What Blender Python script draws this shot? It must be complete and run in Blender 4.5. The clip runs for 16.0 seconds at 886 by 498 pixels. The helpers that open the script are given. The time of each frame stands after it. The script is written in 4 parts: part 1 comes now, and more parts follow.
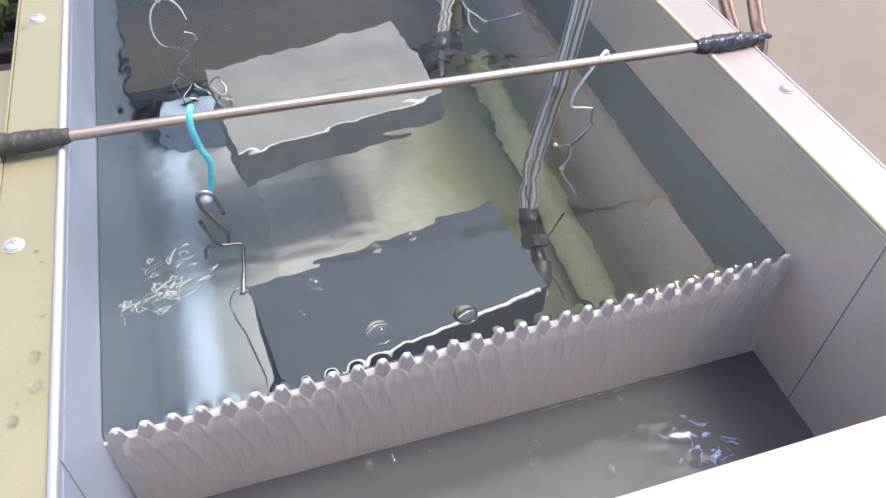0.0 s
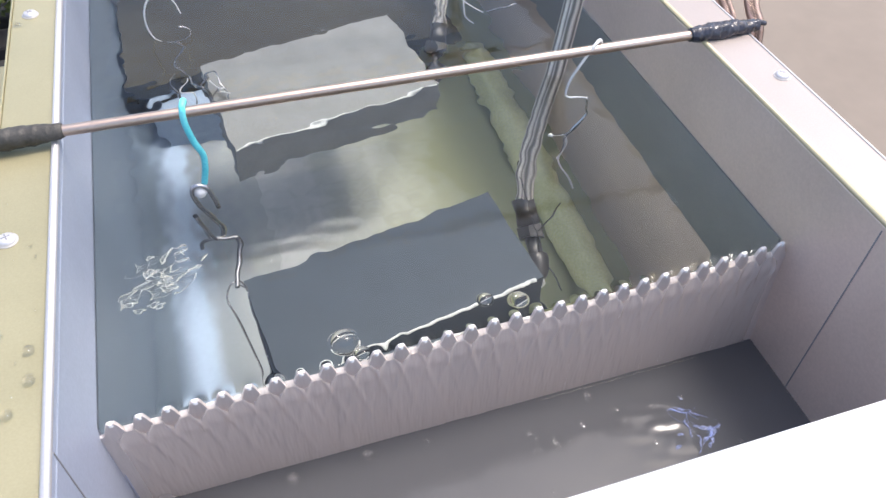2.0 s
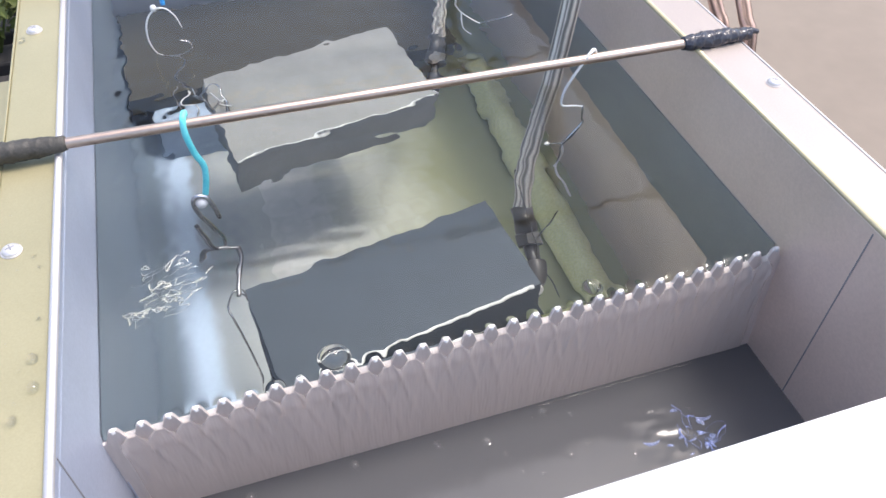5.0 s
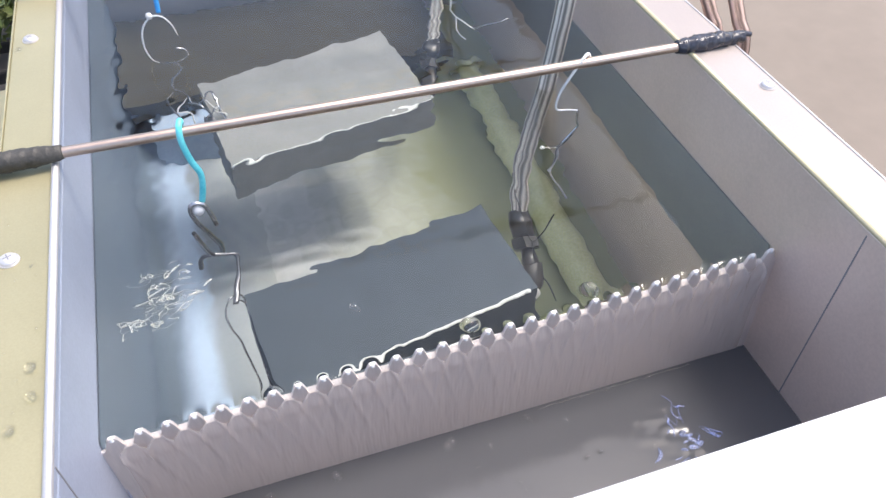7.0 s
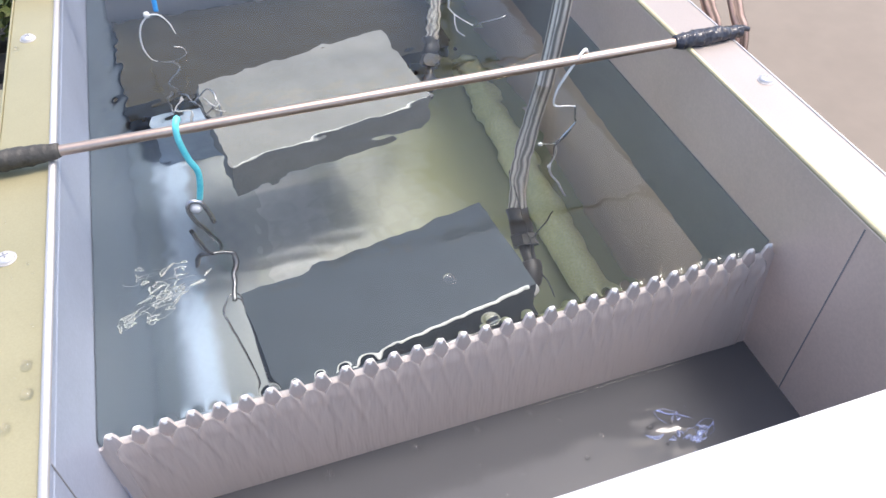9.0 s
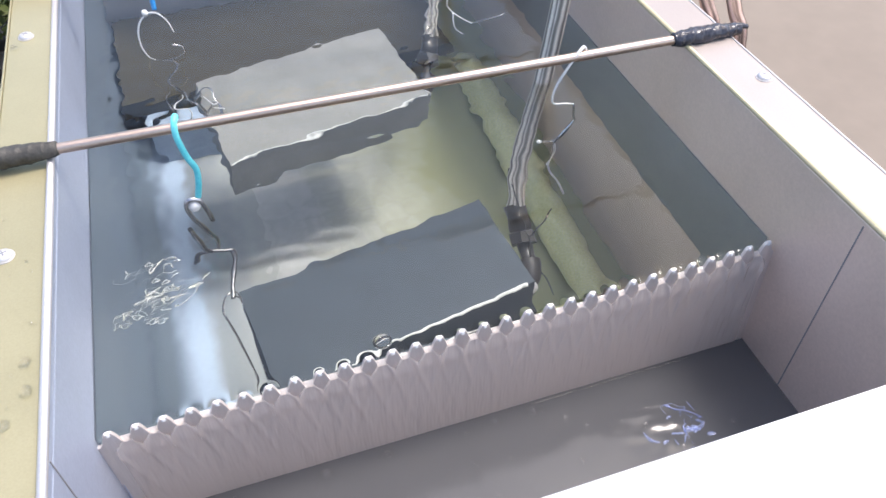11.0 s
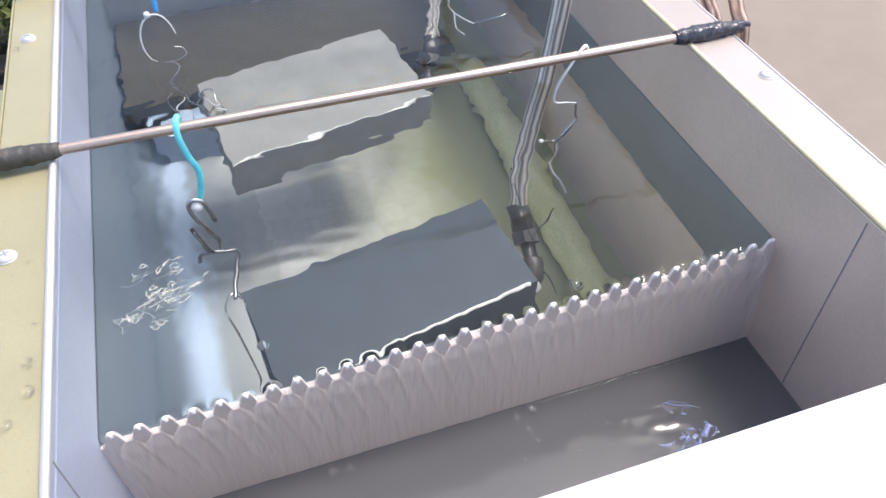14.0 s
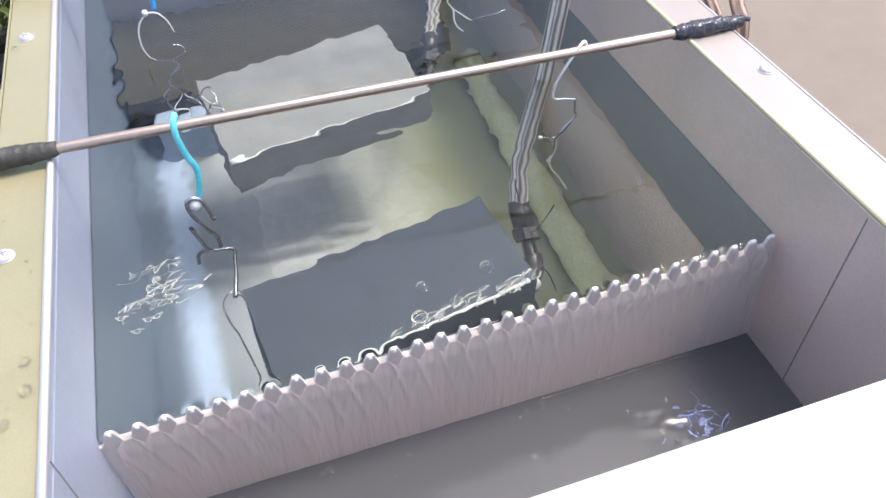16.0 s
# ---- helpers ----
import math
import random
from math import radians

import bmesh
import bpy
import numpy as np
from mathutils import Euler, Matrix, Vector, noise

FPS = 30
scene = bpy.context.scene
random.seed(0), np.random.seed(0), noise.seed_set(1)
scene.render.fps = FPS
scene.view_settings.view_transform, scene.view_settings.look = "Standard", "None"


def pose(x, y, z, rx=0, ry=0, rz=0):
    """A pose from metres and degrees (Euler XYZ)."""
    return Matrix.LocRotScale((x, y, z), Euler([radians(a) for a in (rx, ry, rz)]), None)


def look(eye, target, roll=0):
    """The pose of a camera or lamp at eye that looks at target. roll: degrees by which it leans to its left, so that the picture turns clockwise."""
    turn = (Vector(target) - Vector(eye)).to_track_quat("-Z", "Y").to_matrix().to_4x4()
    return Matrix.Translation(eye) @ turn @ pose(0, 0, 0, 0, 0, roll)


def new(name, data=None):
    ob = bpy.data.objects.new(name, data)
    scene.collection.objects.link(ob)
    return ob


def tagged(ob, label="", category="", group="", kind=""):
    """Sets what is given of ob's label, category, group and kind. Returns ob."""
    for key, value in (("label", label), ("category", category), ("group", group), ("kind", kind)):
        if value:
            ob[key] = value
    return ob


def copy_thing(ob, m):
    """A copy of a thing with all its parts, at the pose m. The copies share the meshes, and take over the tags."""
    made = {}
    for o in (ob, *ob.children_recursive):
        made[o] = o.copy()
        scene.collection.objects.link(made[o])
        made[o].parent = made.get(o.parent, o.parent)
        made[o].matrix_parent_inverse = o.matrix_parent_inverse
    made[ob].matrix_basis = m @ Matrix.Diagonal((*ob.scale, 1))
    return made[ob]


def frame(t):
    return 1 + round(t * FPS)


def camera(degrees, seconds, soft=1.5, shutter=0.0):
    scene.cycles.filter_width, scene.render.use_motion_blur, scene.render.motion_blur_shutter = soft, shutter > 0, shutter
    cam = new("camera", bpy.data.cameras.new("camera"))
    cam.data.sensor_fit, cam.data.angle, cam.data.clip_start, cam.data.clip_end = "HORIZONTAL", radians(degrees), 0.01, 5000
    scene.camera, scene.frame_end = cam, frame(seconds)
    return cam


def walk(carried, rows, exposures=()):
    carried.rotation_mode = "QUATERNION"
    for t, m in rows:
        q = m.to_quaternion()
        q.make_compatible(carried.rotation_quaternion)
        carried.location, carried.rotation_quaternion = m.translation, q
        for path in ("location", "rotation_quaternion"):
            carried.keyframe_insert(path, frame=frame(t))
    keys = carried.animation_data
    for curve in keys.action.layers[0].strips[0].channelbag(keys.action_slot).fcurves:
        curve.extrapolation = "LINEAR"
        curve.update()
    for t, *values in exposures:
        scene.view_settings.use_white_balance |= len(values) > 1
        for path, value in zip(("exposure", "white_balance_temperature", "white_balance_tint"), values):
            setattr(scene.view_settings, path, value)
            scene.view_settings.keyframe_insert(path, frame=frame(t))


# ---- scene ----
cam = camera(59.7, 16.0)
PATH = [
    (0, (0.1, -0.262, 0.38), (0.563, 1.04, -1.066), 2.6),
    (0.5, (0.103, -0.264, 0.379), (0.555, 1.035, -1.073), 1.9),
    (1, (0.105, -0.265, 0.378), (0.558, 1.034, -1.074), 1.7),
    (1.5, (0.106, -0.266, 0.378), (0.558, 1.029, -1.077), 1.7),
    (2, (0.106, -0.265, 0.379), (0.555, 1.029, -1.079), 1.7),
    (2.5, (0.106, -0.265, 0.38), (0.556, 1.034, -1.072), 1.7),
    (3, (0.107, -0.268, 0.381), (0.556, 1.035, -1.069), 1.4),
    (3.5, (0.107, -0.269, 0.381), (0.561, 1.037, -1.064), 1.4),
    (4, (0.107, -0.27, 0.381), (0.556, 1.04, -1.062), 1.3),
    (6.5, (0.111, -0.274, 0.385), (0.557, 1.047, -1.048), 0.4),
    (7, (0.11, -0.273, 0.385), (0.558, 1.047, -1.049), 0.4),
    (7.5, (0.112, -0.275, 0.384), (0.56, 1.046, -1.049), 0.3),
    (8, (0.112, -0.275, 0.384), (0.556, 1.047, -1.05), 0.1),
    (8.5, (0.112, -0.275, 0.383), (0.554, 1.047, -1.051), 0.0),
    (9, (0.113, -0.275, 0.383), (0.554, 1.047, -1.052), -0.1),
    (11.5, (0.113, -0.276, 0.382), (0.556, 1.044, -1.054), -0.1),
    (12, (0.113, -0.275, 0.382), (0.556, 1.045, -1.054), -0.1),
    (12.5, (0.114, -0.276, 0.381), (0.557, 1.043, -1.055), -0.3),
    (13, (0.114, -0.277, 0.381), (0.553, 1.047, -1.052), -0.5),
    (13.5, (0.113, -0.277, 0.38), (0.551, 1.048, -1.052), -0.5),
    (14, (0.113, -0.277, 0.38), (0.55, 1.05, -1.051), -0.6),
    (14.5, (0.113, -0.276, 0.381), (0.545, 1.051, -1.051), -0.8),
    (15, (0.114, -0.277, 0.38), (0.544, 1.05, -1.052), -1.1),
    (15.5, (0.115, -0.278, 0.38), (0.546, 1.05, -1.053), -1.1),
    (16, (0.116, -0.277, 0.379), (0.544, 1.048, -1.057), -1.1),
]
walk(cam, [(t, look(eye, target, roll)) for t, eye, target, roll in PATH],
     exposures=[(0.0, 1.47), (4.0, 1.50), (9.0, 1.55), (16.0, 1.55)])

# ---- light ----
SUN_EL, SUN_AZ = 68.0, 82.0     # degrees: height, and turn from +y towards +x
world = bpy.data.worlds.new("daylight")
scene.world = world
world.use_nodes = True
wn = world.node_tree
sky = wn.nodes.new("ShaderNodeTexSky")
sky.sky_type = "NISHITA"
sky.sun_disc = False
sky.sun_elevation = radians(SUN_EL)
sky.sun_rotation = radians(SUN_AZ)
sky.air_density, sky.dust_density = 1.0, 3.5
wn.links.new(sky.outputs["Color"], wn.nodes["Background"].inputs["Color"])
wn.nodes["Background"].inputs["Strength"].default_value = 0.14
sun = new("sun", bpy.data.lights.new("sun", "SUN"))
sun.data.energy, sun.data.angle, sun.data.color = 1.0, radians(16.0), (1.0, 0.95, 0.90)
el, az = radians(SUN_EL), radians(SUN_AZ)
sun.matrix_basis = look((2 * math.cos(el) * math.sin(az), 2 * math.cos(el) * math.cos(az), 2 * math.sin(el)), (0, 0, 0))


# ---- materials ----
def node_mat(name):
    m = bpy.data.materials.new(name)
    m.use_nodes = True
    nt = m.node_tree
    return m, nt, nt.nodes["Principled BSDF"]


def surface(name, low, high, metal=0.0, rough=(0.4, 0.6), scale=60.0, stretch=(1, 1, 1), bump=0.1, fine=900.0, spots=0.0, coord="Object"):
    """A surface with a broad stain pattern and a fine grain, in metres."""
    m, nt, bs = node_mat(name)
    link = nt.links.new
    co = nt.nodes.new("ShaderNodeTexCoord")
    mp = nt.nodes.new("ShaderNodeMapping")
    mp.inputs["Scale"].default_value = stretch
    link(co.outputs[coord], mp.inputs["Vector"])
    broad = nt.nodes.new("ShaderNodeTexNoise")
    broad.inputs["Scale"].default_value = scale
    broad.inputs["Detail"].default_value = 5
    link(mp.outputs[0], broad.inputs["Vector"])
    grain = nt.nodes.new("ShaderNodeTexNoise")
    grain.inputs["Scale"].default_value = fine
    grain.inputs["Detail"].default_value = 3
    link(mp.outputs[0], grain.inputs["Vector"])
    mix = nt.nodes.new("ShaderNodeMath")
    mix.operation = "MULTIPLY_ADD"
    link(grain.outputs["Fac"], mix.inputs[0])
    mix.inputs[1].default_value = 0.45
    sub = nt.nodes.new("ShaderNodeMath")
    sub.operation = "MULTIPLY"
    sub.inputs[1].default_value = 0.6
    link(broad.outputs["Fac"], sub.inputs[0])
    link(sub.outputs[0], mix.inputs[2])
    ramp = nt.nodes.new("ShaderNodeValToRGB")
    ramp.color_ramp.elements[0].position, ramp.color_ramp.elements[0].color = 0.32, (*low, 1)
    ramp.color_ramp.elements[1].position, ramp.color_ramp.elements[1].color = 0.72, (*high, 1)
    link(mix.outputs[0], ramp.inputs["Fac"])
    link(ramp.outputs["Color"], bs.inputs["Base Color"])
    rr = nt.nodes.new("ShaderNodeMapRange")
    rr.inputs["To Min"].default_value, rr.inputs["To Max"].default_value = rough
    link(mix.outputs[0], rr.inputs["Value"])
    link(rr.outputs[0], bs.inputs["Roughness"])
    bs.inputs["Metallic"].default_value = metal
    bp = nt.nodes.new("ShaderNodeBump")
    bp.inputs["Strength"].default_value = bump
    bp.inputs["Distance"].default_value = 0.001
    link(mix.outputs[0], bp.inputs["Height"])
    link(bp.outputs[0], bs.inputs["Normal"])
    return m


def water_mat(name, tint, bump, scale, rough=0.0, clear=1.0, streak=None):
    m, nt, bs = node_mat(name)
    bs.inputs["Base Color"].default_value = (*tint, 1)
    bs.inputs["Roughness"].default_value = rough
    bs.inputs["IOR"].default_value = 1.333
    bs.inputs["Transmission Weight"].default_value = clear
    co = nt.nodes.new("ShaderNodeTexCoord")
    nz = nt.nodes.new("ShaderNodeTexNoise")
    nz.inputs["Scale"].default_value = scale
    nz.inputs["Detail"].default_value = 2
    if streak:
        geo, mp = nt.nodes.new("ShaderNodeNewGeometry"), nt.nodes.new("ShaderNodeMapping")
        mp.inputs["Scale"].default_value = streak
        nt.links.new(geo.outputs["Position"], mp.inputs["Vector"])
        nt.links.new(mp.outputs[0], nz.inputs["Vector"])
    else:
        nt.links.new(co.outputs["Object"], nz.inputs["Vector"])
    bp = nt.nodes.new("ShaderNodeBump")
    bp.inputs["Strength"].default_value = bump
    bp.inputs["Distance"].default_value = 0.002
    nt.links.new(nz.outputs["Fac"], bp.inputs["Height"])
    nt.links.new(bp.outputs[0], bs.inputs["Normal"])
    return m


def braid_mat(name, low, high):
    """Woven wire: two crossing sets of strands on the hose's own coordinates."""
    m, nt, bs = node_mat(name)
    link = nt.links.new
    uv = nt.nodes.new("ShaderNodeUVMap")
    heights = []
    for turn in (0.9, -0.9):
        mp = nt.nodes.new("ShaderNodeMapping")
        mp.inputs["Rotation"].default_value = (0, 0, turn)
        link(uv.outputs[0], mp.inputs["Vector"])
        wv = nt.nodes.new("ShaderNodeTexWave")
        wv.inputs["Scale"].default_value = 230.0
        wv.inputs["Distortion"].default_value = 0.3
        link(mp.outputs[0], wv.inputs["Vector"])
        heights.append(wv)
    mx = nt.nodes.new("ShaderNodeMath")
    mx.operation = "MAXIMUM"
    link(heights[0].outputs["Fac"], mx.inputs[0])
    link(heights[1].outputs["Fac"], mx.inputs[1])
    ramp = nt.nodes.new("ShaderNodeValToRGB")
    ramp.color_ramp.elements[0].position, ramp.color_ramp.elements[0].color = 0.25, (*low, 1)
    ramp.color_ramp.elements[1].position, ramp.color_ramp.elements[1].color = 0.85, (*high, 1)
    link(mx.outputs[0], ramp.inputs["Fac"])
    # streaks along the hose: reflections on the metal put into its colour
    gleam = nt.nodes.new("ShaderNodeTexWave")
    gleam.bands_direction = "Y"
    gleam.inputs["Scale"].default_value = 52.0
    gleam.inputs["Distortion"].default_value = 1.0
    link(uv.outputs[0], gleam.inputs["Vector"])
    tone = nt.nodes.new("ShaderNodeMapRange")
    tone.inputs["To Min"].default_value, tone.inputs["To Max"].default_value = 0.30, 1.2
    link(gleam.outputs["Fac"], tone.inputs["Value"])
    mul = nt.nodes.new("ShaderNodeMix")
    mul.data_type, mul.blend_type = "RGBA", "MULTIPLY"
    mul.inputs[0].default_value = 1.0
    link(ramp.outputs["Color"], mul.inputs[6])
    link(tone.outputs[0], mul.inputs[7])
    link(mul.outputs[2], bs.inputs["Base Color"])
    bs.inputs["Metallic"].default_value = 1.0
    bs.inputs["Roughness"].default_value = 0.38
    bp = nt.nodes.new("ShaderNodeBump")
    bp.inputs["Strength"].default_value = 0.8
    bp.inputs["Distance"].default_value = 0.0008
    link(mx.outputs[0], bp.inputs["Height"])
    link(bp.outputs[0], bs.inputs["Normal"])
    return m


STEEL_WALL = surface("wall_steel", (0.46, 0.44, 0.45), (0.60, 0.58, 0.59), 0.5, (0.34, 0.48), 12, (1, 1, 1), 0.05, 500)
# same wall steel twice: cool sky light and warm reflected light tinted in
STEEL_COOL_LIT = surface("cool_lit_wall_steel", (0.40, 0.44, 0.54), (0.52, 0.56, 0.67), 0.5, (0.34, 0.48), 12, (1, 1, 1), 0.05, 500)
STEEL_WARM_LIT = surface("warm_lit_wall_steel", (0.70, 0.56, 0.475), (0.84, 0.685, 0.59), 0.5, (0.34, 0.48), 12, (1, 1, 1), 0.05, 500)
STEEL_FLANGE = surface("flange_steel", (0.54, 0.51, 0.50), (0.64, 0.61, 0.60), 0.5, (0.32, 0.44), 10, (1, 1, 1), 0.03, 900)
STEEL_PALE = surface("pinkish_flange_steel", (0.345, 0.298, 0.27), (0.405, 0.35, 0.318), 0.4, (0.40, 0.50), 9, (1, 1, 1), 0.03, 900)
STEEL_GOLD = surface("straw_tinted_steel", (0.29, 0.260, 0.150), (0.36, 0.322, 0.195), 0.30, (0.26, 0.52), 16, (1, 1, 1), 0.03, 900)
STEEL_STRAW = surface("pale_straw_steel", (0.52, 0.44, 0.27), (0.62, 0.53, 0.34), 0.3, (0.34, 0.45), 9, (1, 1, 1), 0.03, 900)
STEEL_WET = surface("wet_weir_steel", (0.66, 0.595, 0.555), (0.80, 0.725, 0.68), 0.45, (0.24, 0.36), 60, (1, 1, 0.12), 0.1, 500)
FLOOR_STEEL = surface("limed_floor_steel", (0.40, 0.41, 0.385), (0.62, 0.62, 0.60), 0.1, (0.4, 0.6), 5, (1, 1, 1), 0.02, 60)
fl = FLOOR_STEEL.node_tree
fbs = fl.nodes["Principled BSDF"]
old = fbs.inputs["Base Color"].links[0].from_socket
fco, fse, fra, fnz, fad = (fl.nodes.new(k) for k in ("ShaderNodeTexCoord", "ShaderNodeSeparateXYZ", "ShaderNodeMapRange", "ShaderNodeTexNoise", "ShaderNodeMath"))
fnz.inputs["Scale"].default_value = 14
fl.links.new(fco.outputs["Object"], fnz.inputs["Vector"])
fl.links.new(fco.outputs["Object"], fse.inputs[0])
fad.operation = "MULTIPLY_ADD"
fad.inputs[1].default_value = 0.16
fl.links.new(fnz.outputs["Fac"], fad.inputs[0])
fl.links.new(fse.outputs["X"], fad.inputs[2])
fra.inputs["From Min"].default_value, fra.inputs["From Max"].default_value = 0.02, 0.20
fra.inputs["To Max"].default_value = 0.85
fl.links.new(fad.outputs[0], fra.inputs["Value"])
fmx = fl.nodes.new("ShaderNodeMix")
fmx.data_type = "RGBA"
fmx.inputs[7].default_value = (0.29, 0.30, 0.125, 1)      # green film of algae
fl.links.new(fra.outputs[0], fmx.inputs[0])
fl.links.new(old, fmx.inputs[6])
fl.links.new(fmx.outputs[2], fbs.inputs["Base Color"])
def shaded_corner_mat():
    """Sheet steel, wall to limed floor, with wall shade and bend highlight painted in."""
    m = surface("shaded_coved_steel", (0.88, 0.88, 0.88), (1.0, 1.0, 1.0), 0.10, (0.42, 0.55), 9, (1, 1, 1), 0.02, 300)
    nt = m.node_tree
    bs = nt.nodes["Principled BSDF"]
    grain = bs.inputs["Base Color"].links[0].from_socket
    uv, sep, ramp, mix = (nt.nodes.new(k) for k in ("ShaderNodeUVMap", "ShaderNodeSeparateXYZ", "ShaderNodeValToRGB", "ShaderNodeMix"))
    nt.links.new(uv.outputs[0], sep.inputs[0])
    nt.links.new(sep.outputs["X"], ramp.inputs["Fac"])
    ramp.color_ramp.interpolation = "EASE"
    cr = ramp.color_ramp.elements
    # dark stops paint the submerged wall's dimness, the palest the bend's highlight
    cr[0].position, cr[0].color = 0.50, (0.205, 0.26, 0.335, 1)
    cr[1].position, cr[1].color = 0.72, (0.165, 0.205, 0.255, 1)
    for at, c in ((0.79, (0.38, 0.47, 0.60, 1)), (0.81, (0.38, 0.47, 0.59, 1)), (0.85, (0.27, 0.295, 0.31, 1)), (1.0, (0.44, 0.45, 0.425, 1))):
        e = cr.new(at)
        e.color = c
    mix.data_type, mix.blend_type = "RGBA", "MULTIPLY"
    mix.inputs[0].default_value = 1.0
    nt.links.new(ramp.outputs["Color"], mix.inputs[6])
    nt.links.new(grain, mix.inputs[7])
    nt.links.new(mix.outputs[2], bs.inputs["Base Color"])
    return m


SHADED_COVE = shaded_corner_mat()
STONE_DARK = surface("slate_block", (0.039, 0.051, 0.064), (0.056, 0.071, 0.086), 0.0, (0.6, 0.8), 30, (1, 1, 1), 0.01, 300)
SLAB = surface("olive_slab", (0.022, 0.017, 0.007), (0.040, 0.033, 0.015), 0.0, (0.5, 0.7), 14, (1, 1, 1), 0.05, 300)
STONE_EDGE = surface("chipped_edge", (0.45, 0.46, 0.43), (0.85, 0.85, 0.8), 0.0, (0.4, 0.6), 120, (1, 1, 1), 0.4, 900)
STONE_PALE = surface("pale_concrete", (0.190, 0.187, 0.172), (0.280, 0.275, 0.256), 0.0, (0.6, 0.8), 25, (1, 1, 1), 0.25, 700)
PIPE_GREEN = surface("yellow_green_plastic", (0.50, 0.52, 0.24), (0.80, 0.80, 0.46), 0.0, (0.3, 0.5), 14, (1, 1, 1), 0.05, 400)
ROD = surface("copper_tinted_rod", (0.44, 0.325, 0.255), (0.62, 0.48, 0.39), 1.0, (0.26, 0.40), 30, (0.3, 1, 1), 0.03, 900)
TAPE = surface("black_tape", (0.014, 0.014, 0.020), (0.05, 0.05, 0.065), 0.0, (0.08, 0.22), 150, (1, 1, 1), 1.0, 300)
MATT_TAPE = surface("brown_black_tape", (0.020, 0.018, 0.015), (0.075, 0.068, 0.058), 0.0, (0.45, 0.7), 120, (1, 1, 1), 1.0, 500)
TEAL = surface("teal_sleeve", (0.07, 0.50, 0.55), (0.20, 0.72, 0.74), 0.0, (0.3, 0.42), 80, (1, 1, 1), 0.05, 900)
BLUE = surface("blue_sleeve", (0.03, 0.25, 0.60), (0.08, 0.38, 0.75), 0.0, (0.3, 0.42), 80, (1, 1, 1), 0.05, 900)
WHITE_WIRE = surface("white_wire", (0.60, 0.585, 0.55), (0.80, 0.785, 0.75), 0.0, (0.3, 0.45), 80, (1, 1, 1), 0.05, 900)
WIRE = surface("steel_wire", (0.40, 0.385, 0.38), (0.62, 0.60, 0.59), 1.0, (0.22, 0.30), 60, (1, 1, 1), 0.05, 900)
BRIGHT_WIRE = surface("bright_wire", (0.55, 0.54, 0.52), (0.82, 0.81, 0.79), 0.4, (0.25, 0.4), 150, (1, 1, 1), 0.05, 900)
DARK_TIP = surface("black_rubber", (0.012, 0.012, 0.012), (0.03, 0.03, 0.03), 0.0, (0.4, 0.6), 90, (1, 1, 1), 0.1, 900)
DARK_WIRE = surface("dark_wire", (0.10, 0.10, 0.11), (0.30, 0.29, 0.29), 0.9, (0.25, 0.4), 90, (1, 1, 1), 0.05, 900)
SUPPORT = surface("blue_grey_concrete", (0.25, 0.32, 0.43), (0.38, 0.46, 0.57), 0.0, (0.5, 0.7), 30, (1, 1, 1), 0.2, 500)
FITTING = surface("dark_fitting", (0.03, 0.03, 0.03), (0.12, 0.11, 0.10), 0.6, (0.3, 0.5), 60, (1, 1, 1), 0.1, 900)
BRAID = braid_mat("steel_braid", (0.40, 0.36, 0.31), (0.88, 0.82, 0.74))
BRAID_COPPER = braid_mat("copper_braid", (0.26, 0.18, 0.15), (0.62, 0.45, 0.38))
GROUND = surface("tan_concrete", (0.172, 0.138, 0.108), (0.212, 0.173, 0.138), 0.0, (0.7, 0.9), 1.5, (1, 1, 1), 0.0, 12)
DARK_WOOD = surface("weathered_timber", (0.018, 0.016, 0.015), (0.055, 0.048, 0.042), 0.0, (0.7, 0.9), 30, (1, 0.1, 1), 0.4, 300)
LEAF = surface("leaf", (0.05, 0.08, 0.02), (0.16, 0.18, 0.04), 0.0, (0.5, 0.7), 60, (1, 1, 1), 0.1, 900)
CABINET = surface("grey_cladding", (0.30, 0.30, 0.30), (0.42, 0.42, 0.42), 0.6, (0.4, 0.55), 8, (1, 1, 1), 0.05, 400)
UNDERWATER_DIM = surface("underwater_dim_steel", (0.275, 0.29, 0.30), (0.385, 0.40, 0.405), 0.4, (0.34, 0.48), 10, (1, 1, 1), 0.03, 400)
SEAM = surface("dark_seam", (0.25, 0.24, 0.245), (0.36, 0.35, 0.355), 0.5, (0.5, 0.7), 80, (1, 1, 1), 0.1, 900)
WATER = water_mat("tank_water", (0.67, 0.71, 0.715), 0.03, 60, 0.035)
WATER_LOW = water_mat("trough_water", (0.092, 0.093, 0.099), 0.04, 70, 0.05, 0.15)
WATER_FILM = water_mat("overflow_water", (0.84, 0.765, 0.715), 0.8, 150, 0.14, 0.55, (1, 1, 0.12))
# the blue colour stands for sky mirrored in the trough's ripples
SKY_GLINT = water_mat("sky_glint_water", (0.46, 0.54, 0.86), 0.6, 400, 0.2, 0.7)
# whitened water: specular glints put into the colour; serves the foam line too
GLINT = water_mat("glint_ripple", (0.96, 0.96, 0.90), 0.4, 300, 0.05, 0.90)
# milky white stands for the sky's glint on the wet tooth tips
GLINT_BEAD = water_mat("glint_bead", (0.97, 0.97, 0.96), 0.2, 500, 0.06, 0.28)
WATER_DROP = water_mat("drop_water", (0.99, 0.99, 0.99), 0.0, 100)


